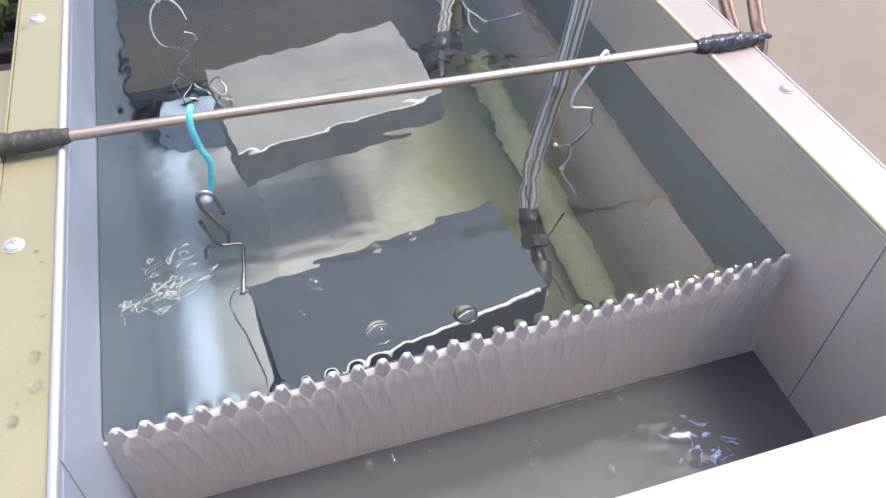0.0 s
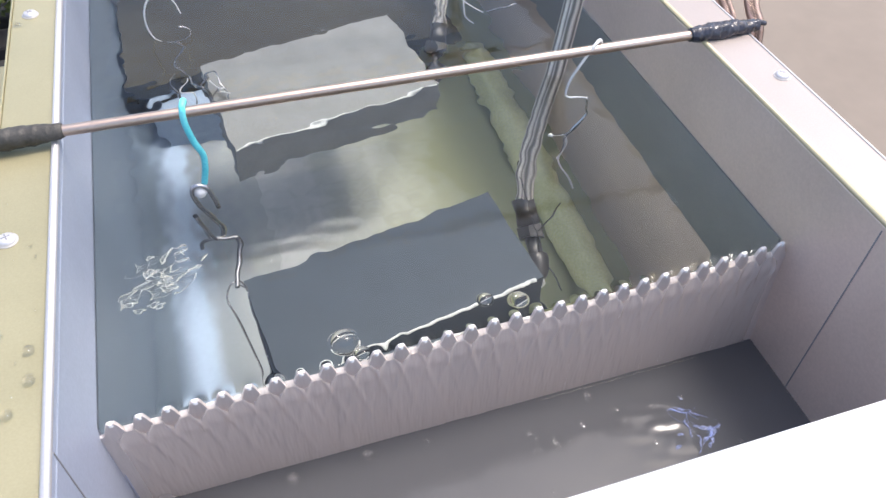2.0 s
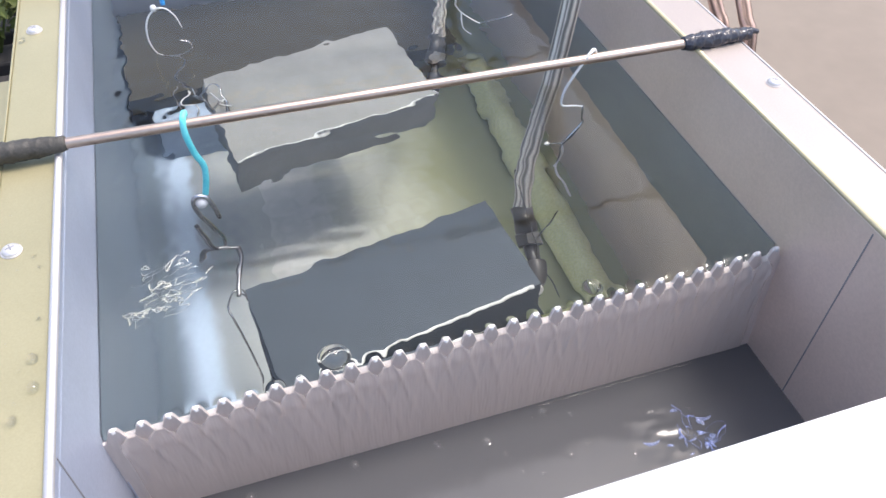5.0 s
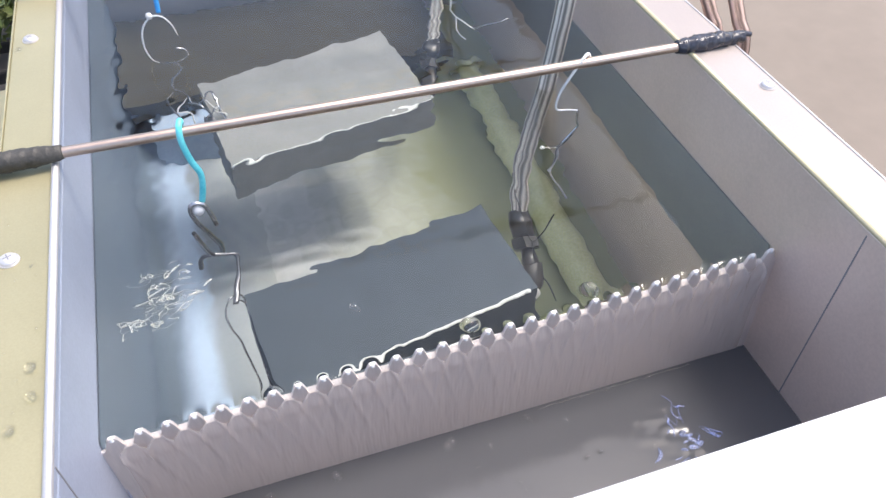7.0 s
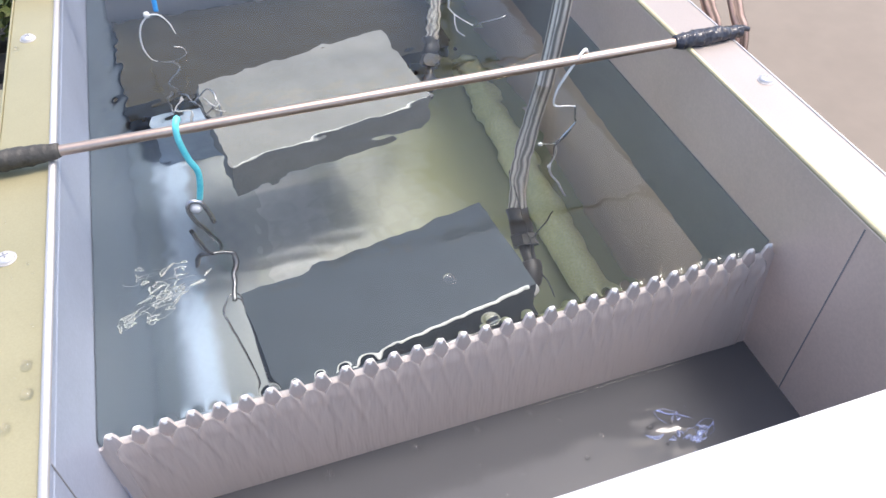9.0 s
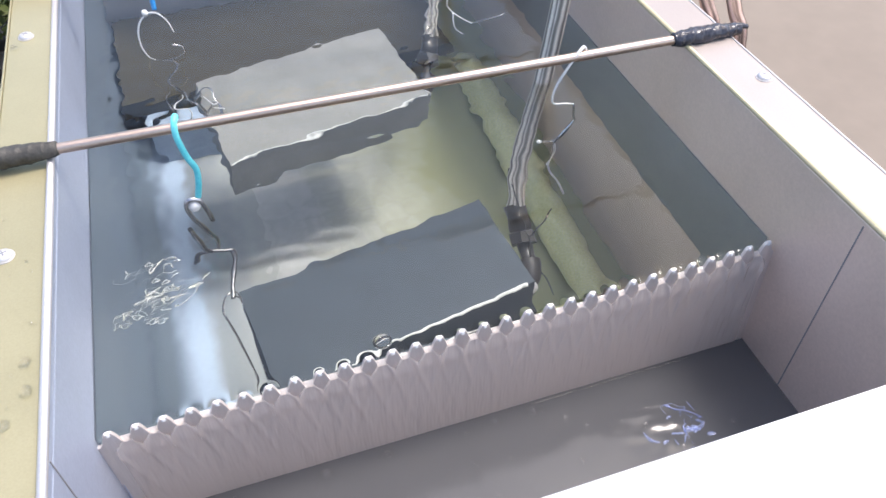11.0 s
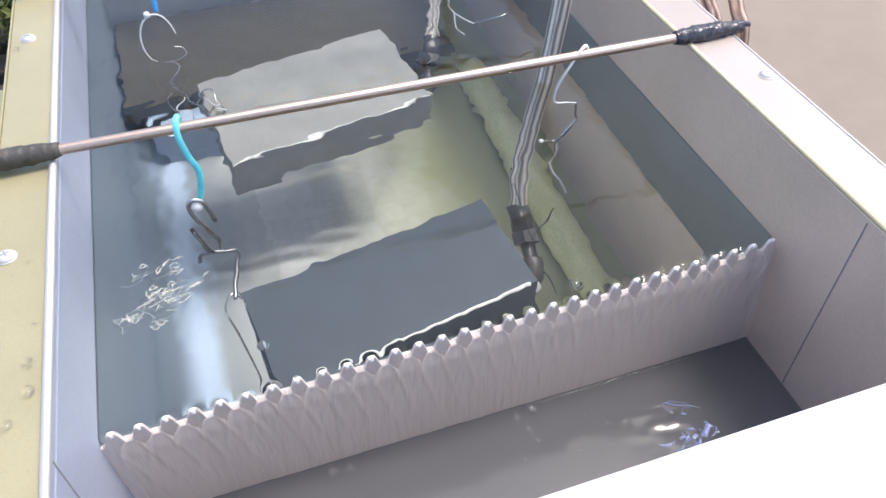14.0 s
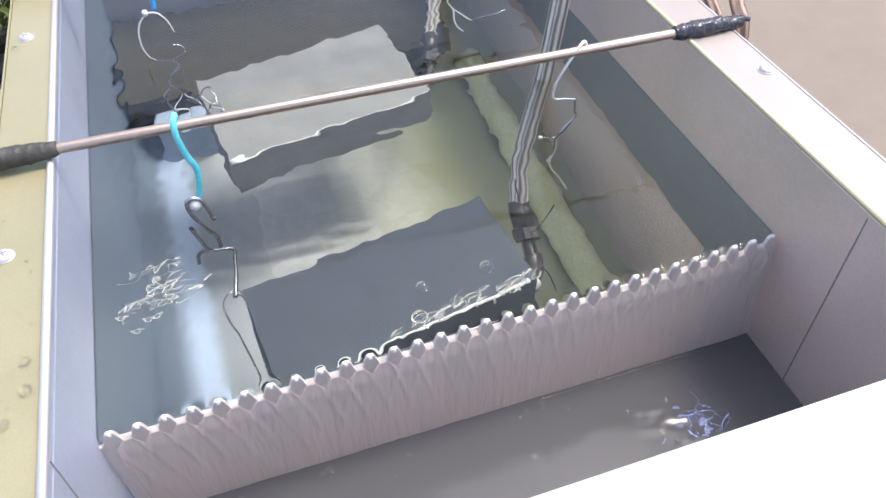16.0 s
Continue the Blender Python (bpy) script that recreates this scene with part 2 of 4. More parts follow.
# ---- building helpers ----
def mesh_from(bm, name, mat, smooth=False):
    me = bpy.data.meshes.new(name)
    bmesh.ops.recalc_face_normals(bm, faces=bm.faces)
    bm.to_mesh(me)
    bm.free()
    for mt in (mat if isinstance(mat, (list, tuple)) else [mat]):
        me.materials.append(mt)
    if smooth:
        me.polygons.foreach_set("use_smooth", [True] * len(me.polygons))
    return me


def part(name, bm, mat, parent=None, label="", smooth=False):
    ob = new(name, mesh_from(bm, name, mat, smooth))
    ob.parent = parent
    return tagged(ob, label)


def thing(name, label, category, at=(0, 0, 0), group="", kind=""):
    ob = new(name)
    ob.empty_display_size = 0.02
    ob.location = at
    return tagged(ob, label, category, group, kind)


def box(x0, x1, y0, y1, z0, z1, bevel=0.0, bm=None):
    bm = bm or bmesh.new()
    made = bmesh.ops.create_cube(bm, size=1)["verts"]
    for v in made:
        v.co = Vector((x0 + (v.co.x + 0.5) * (x1 - x0), y0 + (v.co.y + 0.5) * (y1 - y0), z0 + (v.co.z + 0.5) * (z1 - z0)))
    if bevel:
        edges = list({e for v in made for e in v.link_edges})
        bmesh.ops.bevel(bm, geom=edges, offset=bevel, segments=2, profile=0.5, affect="EDGES")
    return bm


def smooth_line(pts, steps=8):
    """A rounded line through the points (Catmull-Rom)."""
    p = [Vector(q) for q in pts]
    p = [2 * p[0] - p[1], *p, 2 * p[-1] - p[-2]]
    out = []
    for i in range(1, len(p) - 2):
        for k in range(steps):
            t = k / steps
            a, b, c, d = p[i - 1:i + 3]
            out.append(0.5 * (2 * b + (c - a) * t + (2 * a - 5 * b + 4 * c - d) * t * t + (3 * b - a - 3 * c + d) * t ** 3))
    out.append(p[-2])
    return out


def tube(pts, radius, sides=10, steps=8, bm=None, bends=True):
    """A round bar along a line; radius is a number or a function of 0..1 along it."""
    bm = bm or bmesh.new()
    uv = bm.loops.layers.uv.verify()
    line = smooth_line(pts, steps) if bends else [Vector(q) for q in pts]
    n = len(line)
    side = None
    rings, runs, run = [], [], 0.0
    for i, c in enumerate(line):
        d = (line[min(i + 1, n - 1)] - line[max(i - 1, 0)]).normalized()
        if side is None:
            side = d.orthogonal().normalized()
        side = (side - d * side.dot(d)).normalized()
        up = d.cross(side)
        r = radius(i / (n - 1)) if callable(radius) else radius
        rings.append([bm.verts.new(c + r * (side * math.cos(a) + up * math.sin(a))) for a in (2 * math.pi * k / sides for k in range(sides))])
        run += (c - line[i - 1]).length if i else 0
        runs.append((run, r))
    for i in range(n - 1):
        for k in range(sides):
            f = bm.faces.new((rings[i][k], rings[i][(k + 1) % sides], rings[i + 1][(k + 1) % sides], rings[i + 1][k]))
            for loop, (j, kk) in zip(f.loops, ((i, k), (i, k + 1), (i + 1, k + 1), (i + 1, k))):
                loop[uv].uv = (runs[j][0], 2 * math.pi * runs[j][1] * kk / sides)
    bm.faces.new(rings[0][::-1])
    bm.faces.new(rings[-1])
    return bm


def lathe(profile, sides=16, bm=None, at=(0, 0, 0)):
    """A turned form: (radius, height) pairs about the upright axis."""
    bm = bm or bmesh.new()
    rings = []
    for r, z in profile:
        if r < 1e-6:
            rings.append([bm.verts.new(Vector(at) + Vector((0, 0, z)))])
        else:
            rings.append([bm.verts.new(Vector(at) + Vector((r * math.cos(2 * math.pi * k / sides), r * math.sin(2 * math.pi * k / sides), z))) for k in range(sides)])
    for a, b in zip(rings, rings[1:]):
        for k in range(sides):
            quad = [a[k % len(a)], a[(k + 1) % len(a)], b[(k + 1) % len(b)], b[k % len(b)]]
            quad = list(dict.fromkeys(quad))
            if len(quad) > 2:
                bm.faces.new(quad)
    return bm


# ---- the tank ----
W, RIM = 0.45, 0.070         # clear width, rim above the water
BACK, FRONT = 0.66, -0.145   # back wall, front of the overflow trough
FLOOR, LOW = -0.30, -0.097   # tank floor, water level in the trough
RIM_R = RIM + 0.002          # the right side stands a touch higher
TH = 0.032                   # wall thickness under the flange
GROUND_Z = -0.80


def bow(x):
    """The weir plate's top edge stands a few millimetres askew; its foot is straight."""
    return -0.0045 + 0.023 * min(max(x, 0.0), W)


ground = new("ground", mesh_from(box(-60, 60, -60, 60, GROUND_Z - 0.1, GROUND_Z), "ground", GROUND))
tagged(ground, "plain tan concrete floor around the tank", "floor", kind="structure")

tank = thing("overflow_tank", "stainless steel tank with a serrated overflow weir, full of water", "tank", (W / 2, 0.25, GROUND_Z))
TB = Matrix.Translation((-W / 2, -0.25, -GROUND_Z))


def tank_part(name, bm, mat, label="", smooth=False, parent=None):
    bm.transform(TB)
    return part(name, bm, mat, parent or tank, label, smooth)


tank_part("side_wall", box(-TH, 0, FRONT, BACK, FLOOR - 0.02, RIM - 0.008, 0.0015), STEEL_COOL_LIT, "bluish brushed steel side wall, sky light tinted in")
tank_part("side_wall", box(W, W + TH, FRONT, BACK, FLOOR - 0.02, RIM_R - 0.002, 0.0015), STEEL_WARM_LIT, "greyish brown brushed steel side wall, warm reflected light tinted in")
tank_part("back_wall", box(-TH, W + TH, BACK, BACK + TH, FLOOR - 0.02, RIM - 0.002), STEEL_WALL)
tank_part("front_wall", box(-TH, W + TH, FRONT - TH, FRONT, FLOOR - 0.02, RIM - 0.002), STEEL_WALL)
tank_part("tank_floor", box(0, W, 0.002, BACK, FLOOR - 0.015, FLOOR), FLOOR_STEEL, "dull limed steel tank floor")
tank_part("trough_floor", box(0, W, FRONT, 0, -0.215, -0.20), STEEL_WALL)
tank_part("cladding", box(-TH + 0.002, W + TH - 0.002, FRONT - TH + 0.002, BACK + TH - 0.002, GROUND_Z, FLOOR - 0.02), CABINET, "plain grey sheet cladding below the tank")
# flanges: flat strips on the wall tops with a rolled inner lip and a turned-down outer edge
tank_part("left_flange", box(-0.036, -0.0035, FRONT - 0.25, BACK + 0.04, RIM - 0.006, RIM - 0.003, 0.0008), STEEL_GOLD, "straw-coloured brushed steel flange")
tank_part("right_flange", box(W + 0.002, W + 0.038, FRONT - 0.25, BACK + 0.04, RIM_R - 0.003, RIM_R, 0.0008), STEEL_PALE, "pinkish pale brushed steel flange")
tank_part("back_flange", box(-0.036, W + 0.038, BACK + 0.002, BACK + 0.04, RIM - 0.0025, RIM + 0.001, 0.0008), STEEL_FLANGE)
tank_part("front_flange", box(-0.036, W + 0.038, FRONT - 0.14, FRONT + 0.0015, RIM - 0.0025, RIM + 0.001, 0.0008), STEEL_FLANGE, "wide bright steel front flange")
tank_part("wall_fold", box(-0.0035, 0, FRONT, BACK, RIM - 0.008, RIM - 0.002, 0.0008), STEEL_COOL_LIT)
tank_part("inner_lip", tube([(-0.002, FRONT, RIM - 0.0015), (-0.002, BACK, RIM - 0.0015)], 0.0024, 10, bends=False), STEEL_FLANGE, "rounded bright inner lip", True)
tank_part("inner_lip", tube([(W + 0.0012, FRONT, RIM_R - 0.0012), (W + 0.0012, BACK, RIM_R - 0.0012)], 0.0019, 10, bends=False), STEEL_STRAW, "rounded straw-coloured inner lip", True)
tank_part("outer_edge", box(-0.0375, -0.036, FRONT - 0.25, BACK + 0.04, RIM - 0.03, RIM - 0.002, 0.0005), STEEL_GOLD)
tank_part("outer_edge", box(W + 0.038, W + 0.0395, FRONT - 0.25, BACK + 0.04, RIM_R - 0.03, RIM_R + 0.0005, 0.0005), STEEL_FLANGE)
for x, y in ((0.0, -0.055), (W, -0.047)):
    s = 1 if x == 0 else -1
    tank_part("weld_seam", box(min(x, x + s * 0.0004), max(x, x + s * 0.0004), y - 0.0004, y + 0.0004, LOW - 0.05, RIM - 0.004), SEAM, "dark weld seam down the wall")
    if x == 0:
        tank_part("corner_weld", tube([(x + s * 0.001, -0.003, -0.18), (x + s * 0.0006, -0.003, -0.006)], 0.0005, 8, bends=False), STEEL_COOL_LIT, "", True)

# weir plate with rounded teeth, 15 mm apart
PITCH = 0.015


def tooth(x):
    c = 0.5 + 0.5 * math.cos(2 * math.pi * (x - 0.008) / PITCH)
    c = min(1.0, max(0.0, 1.30 * c - 0.08))
    return -0.0050 + 0.0105 * (0.6 * c + 0.4 * c * c * (3 - 2 * c))


def weir():
    bm = bmesh.new()
    n = 30 * 12
    rows = []
    for i in range(n + 1):
        x = W * i / n
        y = bow(x)
        z = tooth(x)
        rows.append([bm.verts.new((x, y + dy, h)) for dy, h in ((-0.0012 - y, LOW - 0.001), (-0.0012, z - 0.0005), (-0.0006, z), (0.0006, z), (0.0012, z - 0.0005), (0.0012 - y, -0.30))])
    for a, b in zip(rows, rows[1:]):
        for k in range(5):
            bm.faces.new((a[k], b[k], b[k + 1], a[k + 1]))
    return bm


tank_part("trough_back", box(0, W, -0.001, 0.0, -0.20, LOW - 0.001), STEEL_WALL, "lower back of the trough")
# added dark strip: the wall's dimness under water, put in as colour
tank_part("underwater_dim_band", box(W - 0.0010, W + 0.0004, 0.014, BACK - 0.001, -0.115, -0.0015, 0.0003), UNDERWATER_DIM, "dark slate band painting in the dimmer wall below the waterline")
tank_part("weir_plate", weir(), STEEL_WET, "serrated steel weir plate wet with overflow")


# ---- water ----
def waves(x, y, terms):
    z = np.zeros_like(x)
    for a, kx, ky, ph in terms:
        z += a * np.sin(kx * x + ky * y + ph)
    return z


def wave_terms(seed, count, lo, hi, amp):
    rs = random.Random(seed)
    out = []
    for _ in range(count):
        lam = math.exp(rs.uniform(math.log(lo), math.log(hi)))
        turn = rs.uniform(0, 2 * math.pi)
        k = 2 * math.pi / lam
        out.append((amp * lam / hi, k * math.cos(turn), k * math.sin(turn), rs.uniform(0, 6.28)))
    return out


def sheet(name, x0, x1, y0, y1, step, height, mat, edge=None):
    nx, ny = round((x1 - x0) / step) + 1, round((y1 - y0) / step) + 1
    gx, gy = np.meshgrid(np.linspace(x0, x1, nx), np.linspace(y0, y1, ny))
    if edge is not None:
        fall = np.clip(1 - (gy - y0) / 0.02, 0, 1)
        gy = gy + fall * np.array([[edge(v) for v in gx[0]]])
    gz = height(gx, gy)
    me = bpy.data.meshes.new(name)
    idx = np.arange(nx * ny).reshape(ny, nx)
    quads = np.stack([idx[:-1, :-1], idx[:-1, 1:], idx[1:, 1:], idx[1:, :-1]], -1).reshape(-1, 4)
    me.from_pydata(np.stack([gx, gy, gz], -1).reshape(-1, 3).tolist(), [], quads.tolist())
    me.polygons.foreach_set("use_smooth", [True] * len(me.polygons))
    me.materials.append(mat)
    ob = new(name, me)
    ob.visible_shadow = False
    return ob


CALM = wave_terms(3, 9, 0.014, 0.06, 0.00008)
ROUGH = wave_terms(5, 10, 0.007, 0.016, 0.00009)
MIDW = wave_terms(15, 10, 0.009, 0.020, 0.00012)
FARW = wave_terms(8, 10, 0.010, 0.035, 0.00012)
SWELL = [(0.00018, 25.0, 255.0, 0.4), (0.00014, -30.0, 330.0, 1.9), (0.00009, 55.0, 470.0, 4.0)]


JOIN = 0.032                 # where the strip of water at the weir meets the rest


def ease(v):
    v = np.clip(v, 0, 1)
    return v * v * (3 - 2 * v)


def tank_height(x, y):
    z = waves(x, y, CALM)
    z += waves(x, y, ROUGH) * np.exp(-((x - 0.035) / 0.028) ** 2 - ((y - 0.10) / 0.035) ** 2)
    z += waves(x, y, MIDW) * np.exp(-((x - 0.15) / 0.09) ** 2 - ((y - 0.12) / 0.05) ** 2)
    z += waves(x, y, FARW) * np.exp(-((y - 0.30) / 0.13) ** 2) * (1 - 0.6 * ease((x - 0.28) / 0.08))
    z += waves(x, y, SWELL) * np.exp(-((x - 0.20) / 0.12) ** 2 - ((y - 0.21) / 0.045) ** 2)
    return z * ease((y - JOIN) / 0.012)


def weir_height(x, y):
    """Water drawn down to the notches, and up round each tooth."""
    yy = y - np.array([[bow(v) for v in x[0]]])
    dx = (x - 0.008 + PITCH / 2) % PITCH - PITCH / 2
    d = np.sqrt(dx ** 2 + (yy - 0.001) ** 2)
    z = -(0.0007 + 0.0016 * ease((x - 0.30) / 0.07)) * np.exp(-(yy / 0.0045) ** 2) + 0.0046 * np.exp(-np.sqrt(d * d + 1e-6) / 0.0030)
    return z * ease((JOIN - y) / 0.010)


tank_water = sheet("tank_water", -0.016, W + 0.016, JOIN, BACK + 0.02, 0.0022, tank_height, WATER)
tagged(tank_water, "clear rippled greenish water brimming in the tank", "water", kind="structure")
weir_water = sheet("weir_water", -0.006, W + 0.006, 0.0013, JOIN, 0.0008, weir_height, WATER, bow)
tagged(weir_water, "water drawn towards the teeth of the weir", "water", kind="structure")
LOWW = wave_terms(12, 9, 0.014, 0.07, 0.00007)
SPLASH = wave_terms(14, 9, 0.008, 0.02, 0.00025)
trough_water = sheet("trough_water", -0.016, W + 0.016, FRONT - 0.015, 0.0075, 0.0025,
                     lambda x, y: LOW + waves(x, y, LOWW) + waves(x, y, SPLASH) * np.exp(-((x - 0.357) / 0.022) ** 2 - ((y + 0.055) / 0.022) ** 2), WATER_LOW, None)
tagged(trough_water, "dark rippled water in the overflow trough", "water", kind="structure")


def stream_mesh():
    """One tongue of water from a notch down the weir's face, 15 mm across, with crossing ridges that die away."""
    bm = bmesh.new()
    cols, n = 14, 34
    rows = []
    for i in range(n + 1):
        s = i / n
        if s < 0.12:
            q = s / 0.12
            y, z, half, t = 0.0016 - 0.0030 * q, -0.0022 - 0.0026 * q * q, 0.0032, 0.0006
        else:
            q = (s - 0.12) / 0.88
            y, z = -0.0014, -0.0048 - 0.0941 * q ** 1.5
            half = min(0.00755, 0.0032 + 0.00435 * ease(q / 0.16))
            t = 0.0006
        row = []
        fall = max(0.0, -z - 0.004)
        for k in range(cols + 1):
            u = -1 + 2 * k / cols
            x = u * half
            ridge = 0.0
            for sgn in (-1, 1):
                w = ((x - sgn * (0.0045 + 0.22 * fall)) / PITCH + 0.5) % 1.0 - 0.5
                ridge += math.exp(-(w / 0.105) ** 2)
            b = t * 0.5 + 0.0019 * ridge * math.exp(-fall / 0.026) * min(1.0, fall / 0.004)
            b += 0.0011 * (1 - u * u) * math.exp(-((fall - 0.013) / 0.006) ** 2)
            row.append(bm.verts.new((x, y - b, z)))
        rows.append(row)
    for a, b in zip(rows, rows[1:]):
        for k in range(cols):
            bm.faces.new((a[k], a[k + 1], b[k + 1], b[k]))
    return mesh_from(bm, "water_stream", WATER_FILM, True)


STREAM = stream_mesh()
streams = []
for i in range(30):
    x = 0.0005 + PITCH * i
    if x < 0.005:
        continue
    ob = new("water_stream", STREAM)
    ob.visible_shadow = False
    ob.location = (x, bow(x), 0)
    streams.append(tagged(ob, "thin tongue of water spilling through a weir notch", "water stream", "tongues of water over the weir"))


BEAD = mesh_from(lathe([(0.0019, -0.0018), (0.0018, -0.0006), (0.0014, 0.0003), (0.0008, 0.0008), (0, 0.0010)], 12), "water_bead", GLINT_BEAD, True)
for i in range(30):
    x = 0.008 + PITCH * i
    if x > W - 0.003:
        continue
    ob = new("water_bead", BEAD)
    ob.location = (x, bow(x), 0.0048)
    ob.visible_shadow = False
    tagged(ob, "bead of water on the tip of a weir tooth", "water bead", "beads on the weir teeth")


# ---- submerged things ----
def block(name, label, corner, along, across, size, mat, edge_mat, chip, seed):
    """A rough block: cut edges chamfered and chipped."""
    lx, ly, lz = size
    bm = bmesh.new()
    bmesh.ops.create_cube(bm, size=1)
    for v in bm.verts:
        v.co = Vector(((v.co.x + 0.5) * lx, (v.co.y + 0.5) * ly, (v.co.z - 0.5) * lz))
    bmesh.ops.subdivide_edges(bm, edges=bm.edges[:], cuts=14, use_grid_fill=True)
    for v in bm.verts:
        n = noise.noise_vector(v.co * 55 + Vector((seed, 0, 0)))
        v.co += n * chip * 0.5
        rim = sum(1 for c, l in ((v.co.x, lx), (v.co.y, ly)) if c < 0.003 or c > l - 0.003) + (1 if v.co.z > -0.003 or v.co.z < -lz + 0.003 else 0)
        if rim > 1:
            k = chip * (0.7 + 0.9 * abs(noise.noise(v.co * 140 + Vector((0, seed, 0)))))
            mid = Vector((lx / 2, ly / 2, -lz / 2))
            v.co += (mid - v.co).normalized() * k
    for e in bm.edges:
        if len(e.link_faces) == 2 and e.calc_face_angle(0) > 0.6:
            e.smooth = False
    ax, ay = Vector(along).normalized(), Vector(across).normalized()
    az = ax.cross(ay).normalized()
    square = az.cross(ax)
    skew = ay.dot(ax)                      # ends cut out of square
    for v in bm.verts:
        v.co.x += v.co.y * skew
    m = Matrix((ax, square, az)).transposed().to_4x4()
    base = Matrix.Translation(corner) @ m
    ob = thing(name, label, "block")
    ob.matrix_basis = base
    body = part("body", bm, [mat, edge_mat], ob, "", True)
    return ob, body


near_block, near_body = block("stone_block", "dark slate-grey stone block with a pale chipped edge, under water", (0.0990, 0.0305, -0.077), (0.200, 0.036, 0), (-0.0200, 0.2, 0), (0.206, 0.097, 0.055), STONE_DARK, STONE_EDGE, 0.0012, 1.0)
rs = random.Random(11)
bm = tube([(0.002 + 0.0048 * k, 0.0006 + rs.gauss(0, 0.0005), -0.0008 + rs.gauss(0, 0.0004)) for k in range(42)], lambda u: 0.0009 + 0.0009 * abs(noise.noise(Vector((40 * u, 3, 0)))) + 0.0006 * u, 8, 3)
part("chipped_edge", bm, STONE_EDGE, near_body, "pale chipped front edge", True)
far_block, far_body = block("stone_block", "pale grey concrete block with rough edges, under water", (0.101, 0.269, -0.075), (0.194, 0.040, 0), (-0.021, 0.194, 0), (0.200, 0.130, 0.055), STONE_PALE, STONE_PALE, 0.0013, 5.0)
part("chipped_edge", tube([(0.002 + 0.0108 * k, 0.0004 + 0.0008 * math.sin(2.3 * k), -0.0006 + 0.0006 * math.sin(1.7 * k + 1)) for k in range(19)], lambda v: 0.0008 + 0.0009 * abs(noise.noise(Vector((30 * v, 7, 0)))), 8, 4), STONE_EDGE, far_body, "white crumbling front edge", True)
slab, _ = block("dark_slab", "dark olive-brown slab on four feet behind the pale block", (0.006, 0.482, -0.200), (0.30, 0.004, 0), (-0.004, 0.30, 0), (0.372, 0.165, 0.030), SLAB, SLAB, 0.0012, 9.0)
for x, y in ((0.08, 0.03), (0.32, 0.03), (0.08, 0.13), (0.32, 0.13)):
    part("foot", lathe([(0, -0.0995), (0.012, -0.0995), (0.012, -0.029)], 14, None, (x, y, 0)), SLAB, slab)

support, _ = block("support_block", "blue-grey concrete block propping the dark slab", (0.030, 0.452, -0.2305), (1, 0, 0), (0, 1, 0), (0.072, 0.046, 0.0692), SUPPORT, SUPPORT, 0.0012, 13.0)


def pipe(name, label, x, y0, y1, z, r, mat):
    ob = thing(name, label, "pipe", (x, (y0 + y1) / 2, z - r))
    bm = tube([(0, y0 - (y0 + y1) / 2, r), (0, 0, r), (0, y1 - (y0 + y1) / 2 - 0.012, r), (0, y1 - (y0 + y1) / 2, r)], lambda u: r * (0.6 if u > 0.99 else 1), 24, 6)
    part("tube_body", bm, mat, ob, "", True)
    return ob


green_pipe = pipe("plastic_pipe", "yellow-green plastic pipe lying on the tank floor", 0.405, 0.004, 0.50, FLOOR + 0.018, 0.018, PIPE_GREEN)


def cove(r, reach=0.118):
    """One bent sheet: down the wall, round the corner and out over the floor."""
    line = [(0.0006, -0.0015 - 0.0275 * k) for k in range(9)]
    line += [(0.0006 + r + r * math.cos(a), FLOOR + 0.0006 + r + r * math.sin(a)) for a in (math.radians(180 + 90 * k / 16) for k in range(17))]
    line += [(r + (reach - r) * k / 4, FLOOR + 0.0006 - 0.0004 * (k == 4)) for k in range(1, 5)]
    line = [p for k, p in enumerate(line) if k == 0 or p[1] <= line[k - 1][1] + 1e-6]
    run, marks = 0.0, []
    for k, p in enumerate(line):
        run += math.dist(p, line[k - 1]) if k else 0.0
        marks.append(run)
    bm = bmesh.new()
    uv = bm.loops.layers.uv.verify()
    rows = [[bm.verts.new((x, y, z)) for y in (-0.002, BACK - 0.001)] for x, z in line]
    for k in range(len(rows) - 1):
        f = bm.faces.new((rows[k][0], rows[k][1], rows[k + 1][1], rows[k + 1][0]))
        for loop, (j, v) in zip(f.loops, ((k, 0), (k, 1), (k + 1, 1), (k + 1, 0))):
            loop[uv].uv = (marks[j] / run, v)
    return bm


tank_part("coved_corner", cove(0.052), SHADED_COVE, "rounded steel corner with wall shade and a highlight band in its colour", True)


